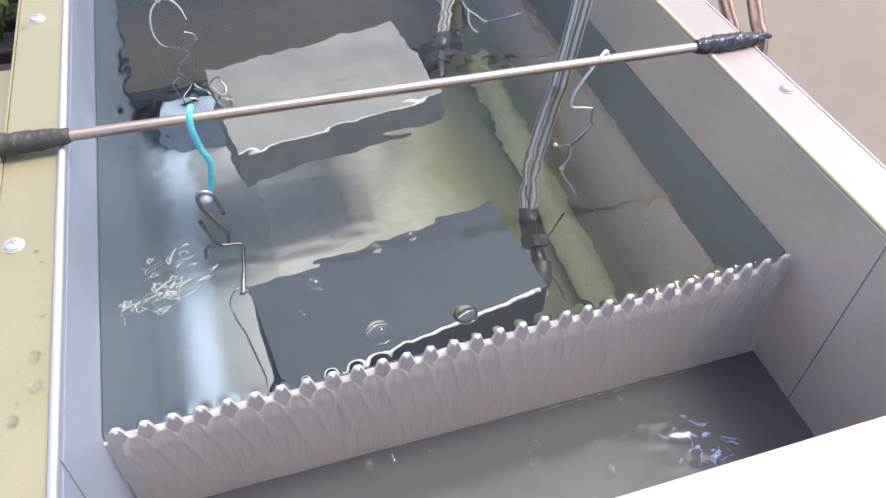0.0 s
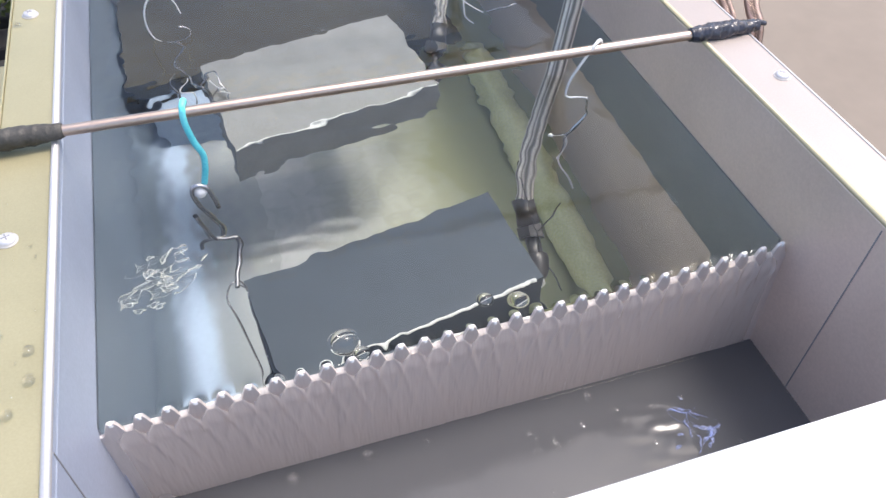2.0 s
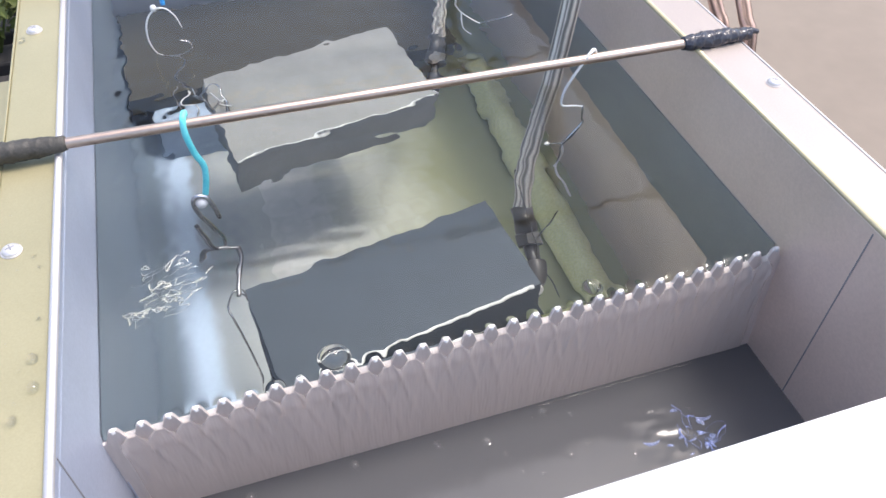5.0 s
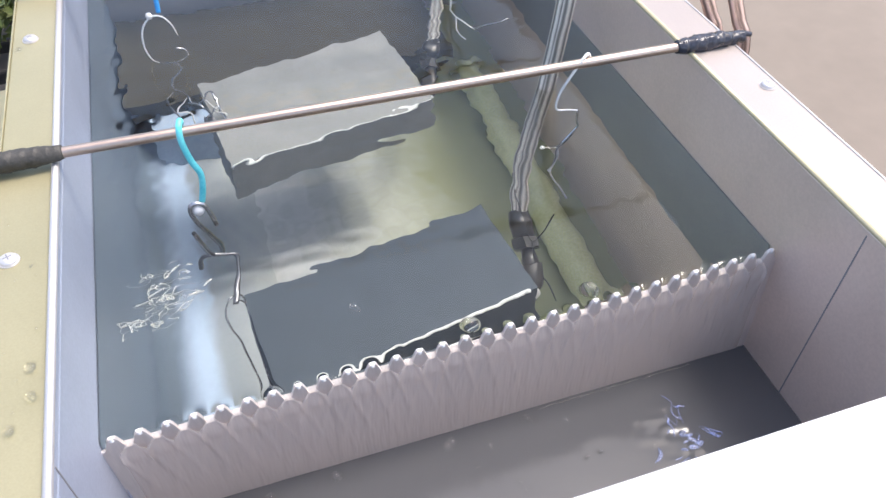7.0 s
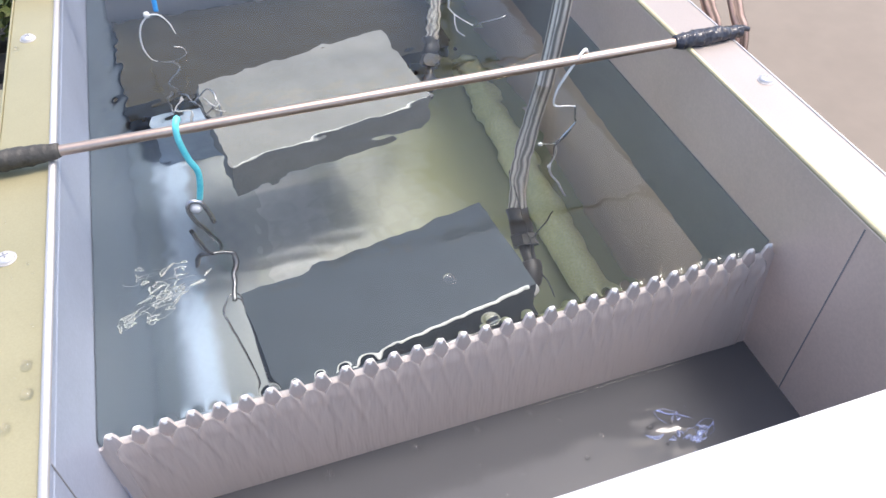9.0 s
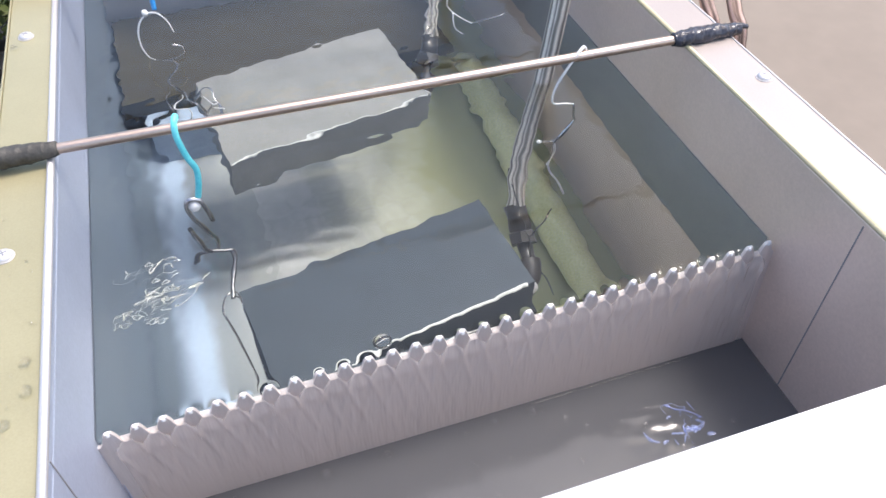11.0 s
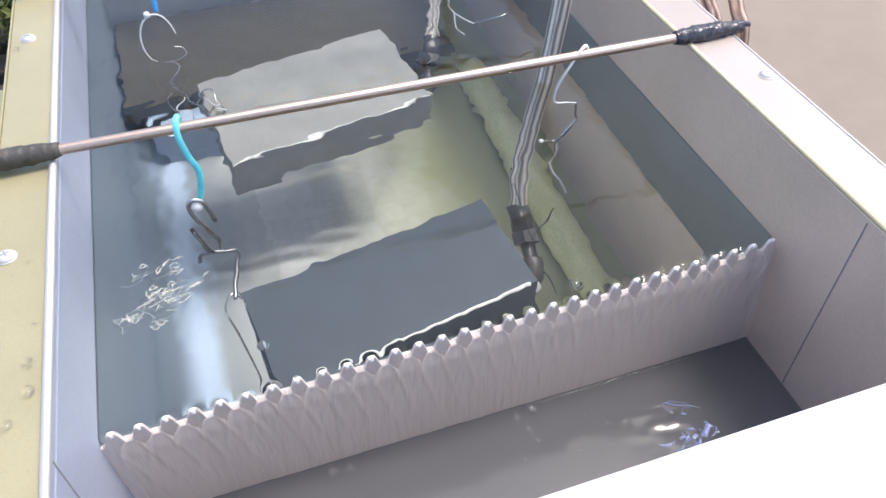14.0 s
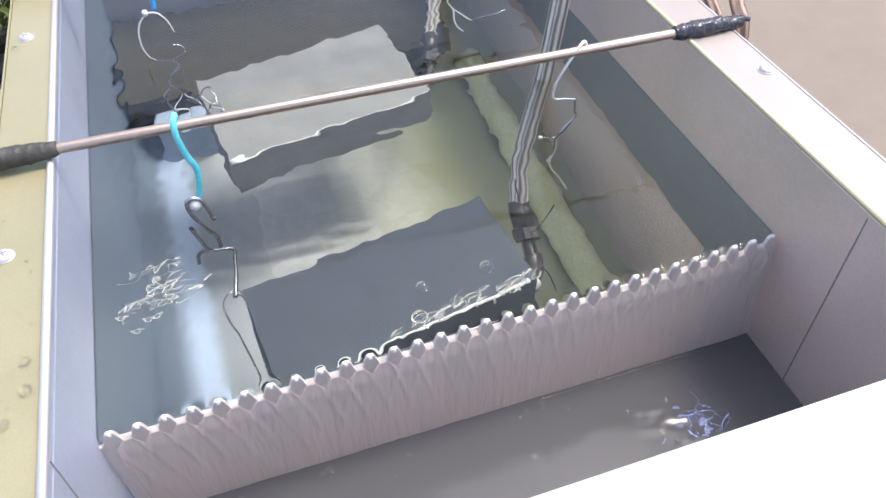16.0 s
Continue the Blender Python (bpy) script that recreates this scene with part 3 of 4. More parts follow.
def hose(name, label, pts, radius, mat, tail):
    ob = thing(name, label, "hose", pts[-1])
    o = Vector(pts[-1])
    part("braided_sleeve", tube([Vector(p) - o for p in pts], radius, 16, 12), mat, ob, "woven steel wire sleeve", True)
    if tail:
        a, b = Vector(pts[-2]) - o, Vector((0, 0, 0))
        d = Vector(tail) - o
        u = d.normalized()
        part("ferrule", tube([b - u * 0.004, b + u * 0.02], radius * 1.25, 16, bends=False), FITTING, ob, "dark crimped ferrule", True)
        part("hex_nut", tube([b + u * 0.022, b + u * 0.034], radius * 1.55, 6, bends=False), FITTING, ob, "dark metal nut")
        part("stem", tube([b + u * 0.03, d], radius * 0.8, 12, bends=False), FITTING, ob, "", True)
        elbow = part("elbow", tube([d - u * 0.012, d - u * 0.004, d + u * 0.003 + Vector((-0.002, 0, -0.002)), d + u * 0.004 + Vector((-0.006, 0, -0.010)), d + u * 0.004 + Vector((-0.007, 0, -0.022))], lambda v: radius * (1.15 if v < 0.8 else 1.35), 14), FITTING, ob, "dark bent elbow", True)
        part("tip", lathe([(0, -0.006), (0.004, -0.005), (0.0055, 0), (0.004, 0.005), (0, 0.006)], 12, None, d + u * 0.008 + Vector((-0.004, -0.006, -0.002))), BRIGHT_WIRE, elbow, "small bright metal tip", True)
    return ob


hose("braided_hose", "steel-braided water hose dipping into the tank", [(0.411, 0.27, 0.19), (0.397, 0.256, 0.085), (0.380, 0.243, 0.0), (0.362, 0.225, -0.05), (0.343, 0.20, -0.095), (0.331, 0.172, -0.130)], 0.0081, BRAID, (0.323, 0.116, -0.152))
hose("braided_hose", "steel-braided hose with a nut behind the pale block", [(0.40, 0.56, 0.16), (0.385, 0.54, 0.02), (0.365, 0.50, -0.06), (0.345, 0.455, -0.11), (0.337, 0.438, -0.125)], 0.0068, BRAID, (0.318, 0.385, -0.150))

# ---- rod and hooks ----
RZ = 0.0758
rod = thing("hanging_rod", "thin copper-tinted metal rod with taped ends across the tank", "rod", (W / 2, 0.164, RIM))
o = Vector((W / 2, 0.164, RIM))


def on_rod(x):
    return Vector((x, 0.168 - 0.0247 * x, RZ))


part("bar", tube([on_rod(-0.05) - o, on_rod(0.2) - o, on_rod(0.492) - o], 0.0036, 16), ROD, rod, "", True)


def tape(x0, x1, radius, seed, rough):
    """Tape wound round the bar: overlapping turns, creased and out of round."""
    n = 40
    bm = tube([on_rod(x0 + (x1 - x0) * k / n) - o for k in range(n + 1)], radius, 16, 2)
    axis = (on_rod(1) - on_rod(0)).normalized()
    for v in bm.verts:
        q = v.co - (on_rod(W / 2) - o)
        out = (q - axis * q.dot(axis))
        a = math.atan2(out.z, out.y)
        turn = (q.dot(axis) / 0.0075 + a / 6.2832) % 1.0
        v.co += out.normalized() * (rough * (turn - 0.5) + rough * 1.6 * noise.noise(Vector((q.x * 160 + seed, q.y * 300, q.z * 300))))
    return bm


part("tape_wrap", tape(0.440, 0.497, lambda u: 0.0042 + 0.0027 * math.sin(math.pi * min(1.0, u * 1.02 + 0.06)) ** 0.7, 2, 0.0009), TAPE, rod, "shiny black tape wound round the end", True)
part("tape_wrap", tape(0.005, -0.058, lambda u: 0.0044 + 0.0036 * u ** 0.5, 7, 0.0006), MATT_TAPE, rod, "matt brown-black tape wound round the end", True)
part("tape_tail", tube([on_rod(0.488) - o, on_rod(0.4965) - o + Vector((0, 0, 0.002)), on_rod(0.503) - o + Vector((0, -0.001, 0.001))], lambda u: 0.0032 - 0.0014 * u, 8), TAPE, rod, "loose end of black tape", True)

hook = thing("sleeved_hook", "teal plastic-sleeved wire hook hanging from the rod", "hook", on_rod(0.077))
o = on_rod(0.077)
teal = part("sleeve", tube([Vector(p) - o for p in ((0.0785, 0.1745, 0.0775), (0.0785, 0.1700, 0.0815), (0.077, 0.1645, 0.0795), (0.0765, 0.1625, 0.070), (0.079, 0.1625, 0.054), (0.0825, 0.163, 0.042), (0.0815, 0.163, 0.030), (0.0785, 0.163, 0.0175))], 0.0022, 12), TEAL, hook, "teal plastic sleeve", True)
part("end_cap", lathe([(0, -0.0048), (0.003, -0.004), (0.0046, -0.0012), (0.0046, 0.001), (0.003, 0.0038), (0, 0.0046)], 14, None, Vector((0.0745, 0.1615, 0.0125)) - o), WHITE_WIRE, teal, "white plastic end cap", True)

shook = thing("s_hook", "bent steel wire S-hook with black tips, dipping in the water", "hook", (0.078, 0.161, 0.0))
o = Vector((0.078, 0.161, 0.0))
hook_wire = part("wire", tube([Vector(p) - o for p in ((0.0835, 0.160, -0.004), (0.0825, 0.160, 0.004), (0.0785, 0.160, 0.0165), (0.0715, 0.160, 0.0185), (0.0690, 0.160, 0.011), (0.0735, 0.160, -0.006), (0.0795, 0.160, -0.026), (0.0835, 0.160, -0.045), (0.0800, 0.158, -0.052), (0.0740, 0.156, -0.044), (0.0700, 0.156, -0.026), (0.0672, 0.157, -0.010))], 0.0017, 10), WIRE, shook, "", True)
part("tip", tube([Vector(p) - o for p in ((0.0838, 0.160, -0.007), (0.0833, 0.160, -0.002))], 0.0017, 8, bends=False), DARK_TIP, hook_wire, "black rubber tip", True)
part("tip", tube([Vector(p) - o for p in ((0.0684, 0.157, -0.016), (0.0668, 0.157, -0.008))], 0.0017, 8, bends=False), DARK_TIP, hook_wire, "black rubber tip", True)

sling = thing("wire_sling", "bent dark wire sling holding the dark block", "wire", (0.09, 0.15, -0.05))
o = Vector((0.09, 0.15, -0.05))
part("wire", tube([Vector(p) - o for p in ((0.0645, 0.157, -0.066), (0.0655, 0.157, -0.054), (0.0700, 0.157, -0.048), (0.0790, 0.157, -0.0495), (0.0885, 0.156, -0.051), (0.0915, 0.154, -0.053), (0.0912, 0.148, -0.058), (0.0870, 0.130, -0.065), (0.0845, 0.116, -0.068))], 0.0019, 10), DARK_WIRE, sling, "", True)
part("loop", tube([Vector(p) - o for p in ((0.0915, 0.118, -0.080), (0.0875, 0.124, -0.070), (0.0805, 0.121, -0.068), (0.0755, 0.113, -0.074), (0.0770, 0.104, -0.079), (0.0820, 0.092, -0.092), (0.0885, 0.068, -0.112), (0.0930, 0.046, -0.126))], 0.0007, 6), WIRE, sling, "", True)
part("loop", tube([Vector(p) - o for p in ((0.0845, 0.119, -0.066), (0.0900, 0.117, -0.075), (0.0915, 0.102, -0.084), (0.0935, 0.080, -0.100), (0.0965, 0.050, -0.118), (0.0985, 0.034, -0.126))], 0.0006, 6), WIRE, sling, "", True)

chook = thing("wire_hook", "white-coated wire hook over the rod with twisted steel wire", "hook", on_rod(0.364))
o = on_rod(0.364)
part("coated_wire", tube([Vector(p) - o for p in ((0.3720, 0.1640, 0.0740), (0.3685, 0.1620, 0.0808), (0.3625, 0.1580, 0.0800), (0.3535, 0.1565, 0.068), (0.3475, 0.158, 0.054), (0.3465, 0.160, 0.042), (0.3500, 0.162, 0.0355), (0.3590, 0.163, 0.033), (0.3680, 0.164, 0.030))], lambda u: 0.0015 - 0.0010 * u, 10), WHITE_WIRE, chook, "", True)
part("twisted_wire", tube([Vector(p) - o for p in ((0.368, 0.164, 0.030), (0.3695, 0.165, 0.018), (0.3705, 0.165, 0.013), (0.3620, 0.165, 0.003), (0.3545, 0.165, -0.006), (0.3490, 0.165, -0.005), (0.3440, 0.165, -0.004))], 0.0008, 8), WIRE, chook, "", True)
part("twisted_wire", tube([Vector(p) - o for p in ((0.3545, 0.165, -0.006), (0.3570, 0.165, -0.022), (0.3535, 0.165, -0.038), (0.3520, 0.165, -0.048), (0.3560, 0.165, -0.065), (0.3640, 0.165, -0.085), (0.3710, 0.165, -0.108))], 0.0009, 8), BRIGHT_WIRE, chook, "", True)
part("bead", lathe([(0, -0.0022), (0.0018, -0.0012), (0.0022, 0), (0.0018, 0.0012), (0, 0.0022)], 10, None, Vector((0.342, 0.165, -0.002)) - o), WHITE_WIRE, chook, "small white bead", True)
part("bead", lathe([(0, -0.0018), (0.0015, -0.0010), (0.0018, 0), (0.0015, 0.0010), (0, 0.0018)], 10, None, Vector((0.3515, 0.165, -0.046)) - o), WHITE_WIRE, chook, "small white bead", True)
part("twisted_wire", tube([Vector(p) - o for p in ((0.3705, 0.165, 0.013), (0.3655, 0.1655, 0.0035), (0.3580, 0.1645, -0.004), (0.3545, 0.1645, -0.012), (0.3550, 0.1650, -0.026), (0.3520, 0.165, -0.045))], 0.0007, 6), DARK_WIRE, chook, "", True)

rear_rod = thing("hanging_rod", "thin copper-tinted metal rod across the rear of the tank", "rod", (W / 2, 0.40, RIM))
o = Vector((W / 2, 0.40, RIM))
part("bar", tube([(-0.28, 0.008, RZ - RIM), (0, 0, RZ - RIM), (0.28, -0.008, RZ - RIM)], 0.0039, 16), ROD, rear_rod, "", True)
rear_hook = thing("sleeved_hook", "blue-sleeved wire hook with a white open ring", "hook", (0.075, 0.40, RZ))
o = Vector((0.075, 0.40, RZ))
part("sleeve", tube([Vector(p) - o for p in ((0.075, 0.4062, 0.0762), (0.0755, 0.402, 0.0812), (0.0755, 0.3955, 0.079), (0.0745, 0.394, 0.070), (0.0725, 0.394, 0.058), (0.0715, 0.392, 0.044))], 0.0022, 12), BLUE, rear_hook, "blue plastic sleeve", True)
ring = part("ring", tube([Vector(p) - o for p in ((0.0825, 0.390, 0.021), (0.0795, 0.390, 0.032), (0.074, 0.390, 0.040), (0.068, 0.390, 0.0425), (0.062, 0.390, 0.0405), (0.056, 0.390, 0.034), (0.0525, 0.390, 0.024), (0.052, 0.390, 0.012), (0.055, 0.390, 0.002), (0.0605, 0.390, -0.006))], lambda u: 0.0003 + 0.0005 * math.sin(math.pi * u) ** 0.5, 8), WHITE_WIRE, rear_hook, "open white wire ring", True)
part("lower_loop", tube([Vector(p) - o for p in ((0.0605, 0.390, -0.006), (0.069, 0.390, -0.0105), (0.079, 0.390, -0.0085), (0.0865, 0.390, -0.001), (0.0855, 0.390, 0.006), (0.078, 0.390, 0.009))], 0.0005, 6), WIRE, rear_hook, "thin steel wire loop", True)
part("end_cap", lathe([(0, -0.003), (0.0022, -0.0022), (0.003, 0), (0.0022, 0.0022), (0, 0.003)], 12, None, Vector((0.063, 0.390, 0.043)) - o), WHITE_WIRE, ring, "white plastic end cap", True)
part("lower_wire", tube([Vector(p) - o for p in ((0.066, 0.390, -0.009), (0.074, 0.392, -0.016), (0.078, 0.393, -0.030), (0.068, 0.392, -0.046), (0.066, 0.391, -0.060), (0.075, 0.388, -0.075), (0.083, 0.375, -0.085))], 0.0010, 8), WIRE, rear_hook, "", True)

far_sling = thing("wire_sling", "thin dark wire sling round the pale block", "wire", (0.085, 0.36, -0.05))
o = Vector((0.085, 0.36, -0.05))
part("wire", tube([Vector(p) - o for p in ((0.083, 0.375, -0.085), (0.078, 0.362, -0.060), (0.088, 0.345, -0.050), (0.094, 0.335, -0.070), (0.098, 0.320, -0.090))], 0.0010, 6), WIRE, far_sling, "", True)
part("wire", tube([Vector(p) - o for p in ((0.083, 0.375, -0.085), (0.098, 0.372, -0.058), (0.104, 0.352, -0.062), (0.106, 0.335, -0.074))], 0.0010, 6), WIRE, far_sling, "", True)
rs = random.Random(17)
for k in range(5):
    p = Vector((0.066 + 0.009 * k, 0.372 - 0.006 * k, -0.050 - 0.006 * (k % 3)))
    kinks = [p]
    for _ in range(4):
        kinks.append(kinks[-1] + Vector((rs.gauss(0.003, 0.005), rs.gauss(-0.006, 0.005), rs.gauss(-0.004, 0.005))))
    part("wire", tube([q - o for q in kinks], 0.0007, 6, 4), BRIGHT_WIRE if k % 2 else DARK_WIRE, far_sling, "", True)
rear_wire = thing("wire_hook", "bright twisted wire hook in the rear of the tank", "hook", (0.36, 0.40, RZ))
o = Vector((0.36, 0.40, RZ))
part("coated_wire", tube([Vector(p) - o for p in ((0.362, 0.4050, 0.074), (0.361, 0.3985, 0.0805), (0.358, 0.394, 0.076), (0.352, 0.396, 0.050), (0.346, 0.400, 0.020), (0.345, 0.402, -0.010))], 0.0010, 8), WHITE_WIRE, rear_wire, "", True)
part("twisted_wire", tube([Vector(p) - o for p in ((0.345, 0.402, -0.010), (0.349, 0.396, -0.020), (0.358, 0.386, -0.030), (0.364, 0.380, -0.034))], 0.0008, 6), WHITE_WIRE, rear_wire, "", True)
part("twisted_wire", tube([Vector(p) - o for p in ((0.349, 0.396, -0.020), (0.346, 0.380, -0.035), (0.352, 0.372, -0.045))], 0.0008, 6), BRIGHT_WIRE, rear_wire, "", True)
part("twisted_wire", tube([Vector(p) - o for p in ((0.364, 0.380, -0.034), (0.374, 0.378, -0.028), (0.388, 0.376, -0.024), (0.398, 0.378, -0.022))], 0.0008, 6), WIRE, rear_wire, "", True)
thread = thing("thin_cord", "thin dark cord tied to the hose fitting", "cord", (0.325, 0.13, -0.14))
o = Vector((0.325, 0.13, -0.14))
part("strand", tube([Vector(p) - o for p in ((0.345, 0.208, -0.11), (0.336, 0.205, -0.10), (0.332, 0.185, -0.105), (0.330, 0.160, -0.118), (0.330, 0.140, -0.128), (0.345, 0.150, -0.130), (0.358, 0.158, -0.120))], 0.0006, 6), DARK_TIP, thread, "", True)
part("strand", tube([Vector(p) - o for p in ((0.330, 0.140, -0.128), (0.326, 0.120, -0.145), (0.331, 0.105, -0.150), (0.330, 0.085, -0.150))], 0.0006, 6), DARK_TIP, thread, "", True)

foam = new("foam_line", mesh_from(tube([(0.272 + 0.008 * k, -0.0040 - 0.0006 * (k % 2), LOW + 0.0004) for k in range(17)], lambda u: 0.0001 + 0.0004 * abs(math.sin(23 * u) * math.sin(9 * u)), 6, 3), "foam_line", GLINT, True))
tagged(foam, "thin line of white foam at the foot of the overflow", "foam")

# ---- screws and drops ----
def screw():
    ob = thing("pan_head_screw", "steel pan-head cross-slot screw in the flange", "screw", (0, 0, 0), "flange screws")
    bm = lathe([(0.0052, 0), (0.0052, 0.0009), (0.0047, 0.0020), (0.0034, 0.0028), (0.0016, 0.0031), (0, 0.0031)], 20)
    head = part("head", bm, STEEL_FLANGE, ob, "", True)
    bm = box(-0.0024, 0.0024, -0.0004, 0.0004, 0.0026, 0.00325)
    box(-0.0004, 0.0004, -0.0024, 0.0024, 0.0026, 0.00330, 0, bm)
    part("cross_slot", bm, SEAM, head, "dark cross slot")
    part("washer", lathe([(0.0059, -0.0002), (0.0059, 0.0004), (0.0050, 0.0005)], 20), STEEL_FLANGE, ob)
    return ob


first = screw()
first.matrix_basis = pose(-0.026, 0.087, RIM - 0.0028, 0, 0, 20)
copy_thing(first, pose(-0.023, 0.334, RIM - 0.0028, 0, 0, 65))
copy_thing(first, pose(W + 0.0295, 0.097, RIM_R + 0.0002, 0, 0, 40))
copy_thing(first, pose(W + 0.0295, 0.396, RIM_R + 0.0002, 0, 0, 10))

for x, y, r in ((-0.012, 0.005, 0.0031), (-0.011, -0.013, 0.0032), (-0.020, -0.030, 0.0029), (-0.018, -0.001, 0.0011), (-0.010, 0.031, 0.0012), (-0.011, 0.070, 0.0011), (-0.031, 0.320, 0.0026), (-0.022, 0.070, 0.0010), (-0.014, 0.079, 0.0013), (-0.028, 0.118, 0.0010), (-0.025, 0.018, 0.0009), (-0.019, -0.020, 0.0010)):
    bm = lathe([(r, 0), (r * 1.04, r * 0.22), (r * 0.98, r * 0.45), (r * 0.80, r * 0.70), (r * 0.48, r * 0.86), (0, r * 0.92)], 16)
    ob = new("water_drop", mesh_from(bm, "water_drop", WATER_DROP, True))
    ob.location = (x, y, RIM - 0.0029)
    ob.scale = (0.9, 1.05, 1)
    tagged(ob, "small clear water drop on the straw-coloured flange", "water drop", "drops on the flange")

# ---- beside the tank ----
def copper_hose(pts):
    ob = thing("braided_hose", "copper-brown braided hose looped outside the tank", "hose", pts[-1], "hoses outside the tank")
    o = Vector(pts[-1])
    part("braided_sleeve", tube([Vector(p) - o for p in pts], 0.0060, 14, 12), BRAID_COPPER, ob, "", True)


copper_hose([(0.530, 0.36, 0.150), (0.530, 0.28, 0.078), (0.530, 0.242, 0.048), (0.530, 0.222, 0.025), (0.528, 0.205, -0.06), (0.525, 0.20, -0.30), (0.525, 0.20, GROUND_Z + 0.006)])
copper_hose([(0.536, 0.30, 0.150), (0.534, 0.235, 0.085), (0.532, 0.206, 0.058), (0.532, 0.190, 0.036), (0.532, 0.178, -0.06), (0.540, 0.17, -0.30), (0.545, 0.17, GROUND_Z + 0.006)])

side_panel = new("side_panel", mesh_from(box(-0.30, -0.040, -0.40, 0.315, RIM - 0.045, RIM - 0.030, 0.002), "side_panel", STEEL_GOLD))
tagged(side_panel, "straw-coloured steel side panel beside the tank", "panel", kind="structure")
tagged(new("panel_base", mesh_from(box(-0.29, -0.05, -0.39, 0.30, GROUND_Z, RIM - 0.045), "panel_base", CABINET)), "grey cladding under the side panel", "panel", kind="structure")


def slat_rack():
    ob = thing("slatted_rack", "dark weathered timber slatted rack beside the tank", "rack", (-0.2, 0.55, GROUND_Z))
    for k in range(5):
        y = 0.33 + 0.055 * k
        part("slat", box(-0.16, 0.155, y - 0.55, y - 0.55 + 0.035, 0.76, 0.785, 0.003), DARK_WOOD, ob)
    for x in (-0.14, 0.12):
        for y in (-0.20, 0.05):
            part("post", box(x, x + 0.03, y, y + 0.03, 0, 0.76, 0.002), DARK_WOOD, ob)
    return ob


slat_rack()


def weed(at, seed):
    """A low leafy weed: stems with many small pointed leaves."""
    rs = random.Random(seed)
    ob = thing("leafy_weed", "low yellow-green leafy weed growing by the rack", "plant", at)
    stems, leaves = bmesh.new(), bmesh.new()
    for k in range(14):
        a, lean = rs.uniform(0, 6.28), rs.uniform(0.01, 0.05)
        top = Vector((lean * math.cos(a), lean * math.sin(a), rs.uniform(0.03, 0.075)))
        tube([(0, 0, 0), top * 0.5 + Vector((0, 0, 0.01)), top], 0.0012, 5, 3, stems)
        for j in range(7):
            c = top * (0.4 + 0.1 * j) + Vector((rs.gauss(0, 0.006), rs.gauss(0, 0.006), rs.gauss(0, 0.004)))
            d = Vector((rs.gauss(0, 1), rs.gauss(0, 1), rs.gauss(0.2, 0.4))).normalized()
            w = d.orthogonal().normalized()
            l = rs.uniform(0.010, 0.020)
            v = [leaves.verts.new(c + p) for p in (Vector((0, 0, 0)), d * l * 0.5 + w * l * 0.28 + Vector((0, 0, 0.001)), d * l, d * l * 0.5 - w * l * 0.28 + Vector((0, 0, 0.001)))]
            leaves.faces.new(v[:3])
            leaves.faces.new((v[0], v[2], v[3]))
    part("stem", stems, LEAF, ob)
    part("foliage", leaves, LEAF, ob)


for wx, wy in ((-0.085, 0.46), (-0.055, 0.50), (-0.12, 0.52)):
    weed((wx, wy, GROUND_Z + 0.785), round(wy * 100))


# ---- moving water ----
def dome(r):
    """A thin-walled bubble afloat, with the raised ring of water round it."""
    steps = [k * math.pi / 20 for k in range(11)]
    outer = [(r * math.cos(a), r * 0.92 * math.sin(a)) for a in steps]
    inner = [(0.93 * r * math.cos(a), 0.85 * r * math.sin(a)) for a in steps]
    bm = lathe([(1.28 * r, -0.0004), (1.12 * r, 0.0005)] + outer[:-1] + [(0, 0.92 * r)], 24)
    lathe([(0.93 * r, -0.0004)] + inner[:-1] + [(0, 0.85 * r)], 24, bm)
    return mesh_from(bm, "bubble", WATER_DROP, True)


BUBBLES = {}


def bubble(r, label="clear air bubble afloat on the tank water"):
    key = round(r * 10000)
    if key not in BUBBLES:
        BUBBLES[key] = dome(r)
    ob = new("bubble", BUBBLES[key])
    ob.visible_shadow = False
    return tagged(ob, label, "bubble", "bubbles on the water")


def drift(ob, rows, last=None):
    """A bubble: up from behind the weir, along the surface, over a notch and down into the trough."""
    out = []
    t0, x0, y0 = rows[0]
    if t0 > 0.3:
        out += [(0.0, pose(x0, 0.022, -0.20)), (t0 - 0.30, pose(x0, 0.022, -0.20)), (t0 - 0.12, pose(x0, 0.024, -0.004))]
    elif t0 > 0:
        out += [(0.0, pose(x0, 0.022, -0.02))]
    out += [(t, pose(x, y, 0.0002)) for t, x, y in rows]
    t1, x1, _ = rows[-1]
    t1 = last or t1
    if t1 + 0.75 < 16.0:
        xn = 0.0005 + PITCH * round(x1 / PITCH)
        if last:
            out.append((t1, pose(x1, max(rows[-1][2], 0.009), 0.0002)))
        out += [(t1 + 0.3, pose(xn, 0.004, 0.0)), (t1 + 0.4, pose(xn, -0.008, -0.02)), (t1 + 0.6, pose(xn, -0.010, -0.10)), (t1 + 0.75, pose(xn, -0.010, -0.192)), (16.0, pose(xn, -0.010, -0.192))]
    elif t1 < 16.0:
        out.append((16.0, pose(x1, rows[-1][2], 0.0002)))
    walk(ob, out)


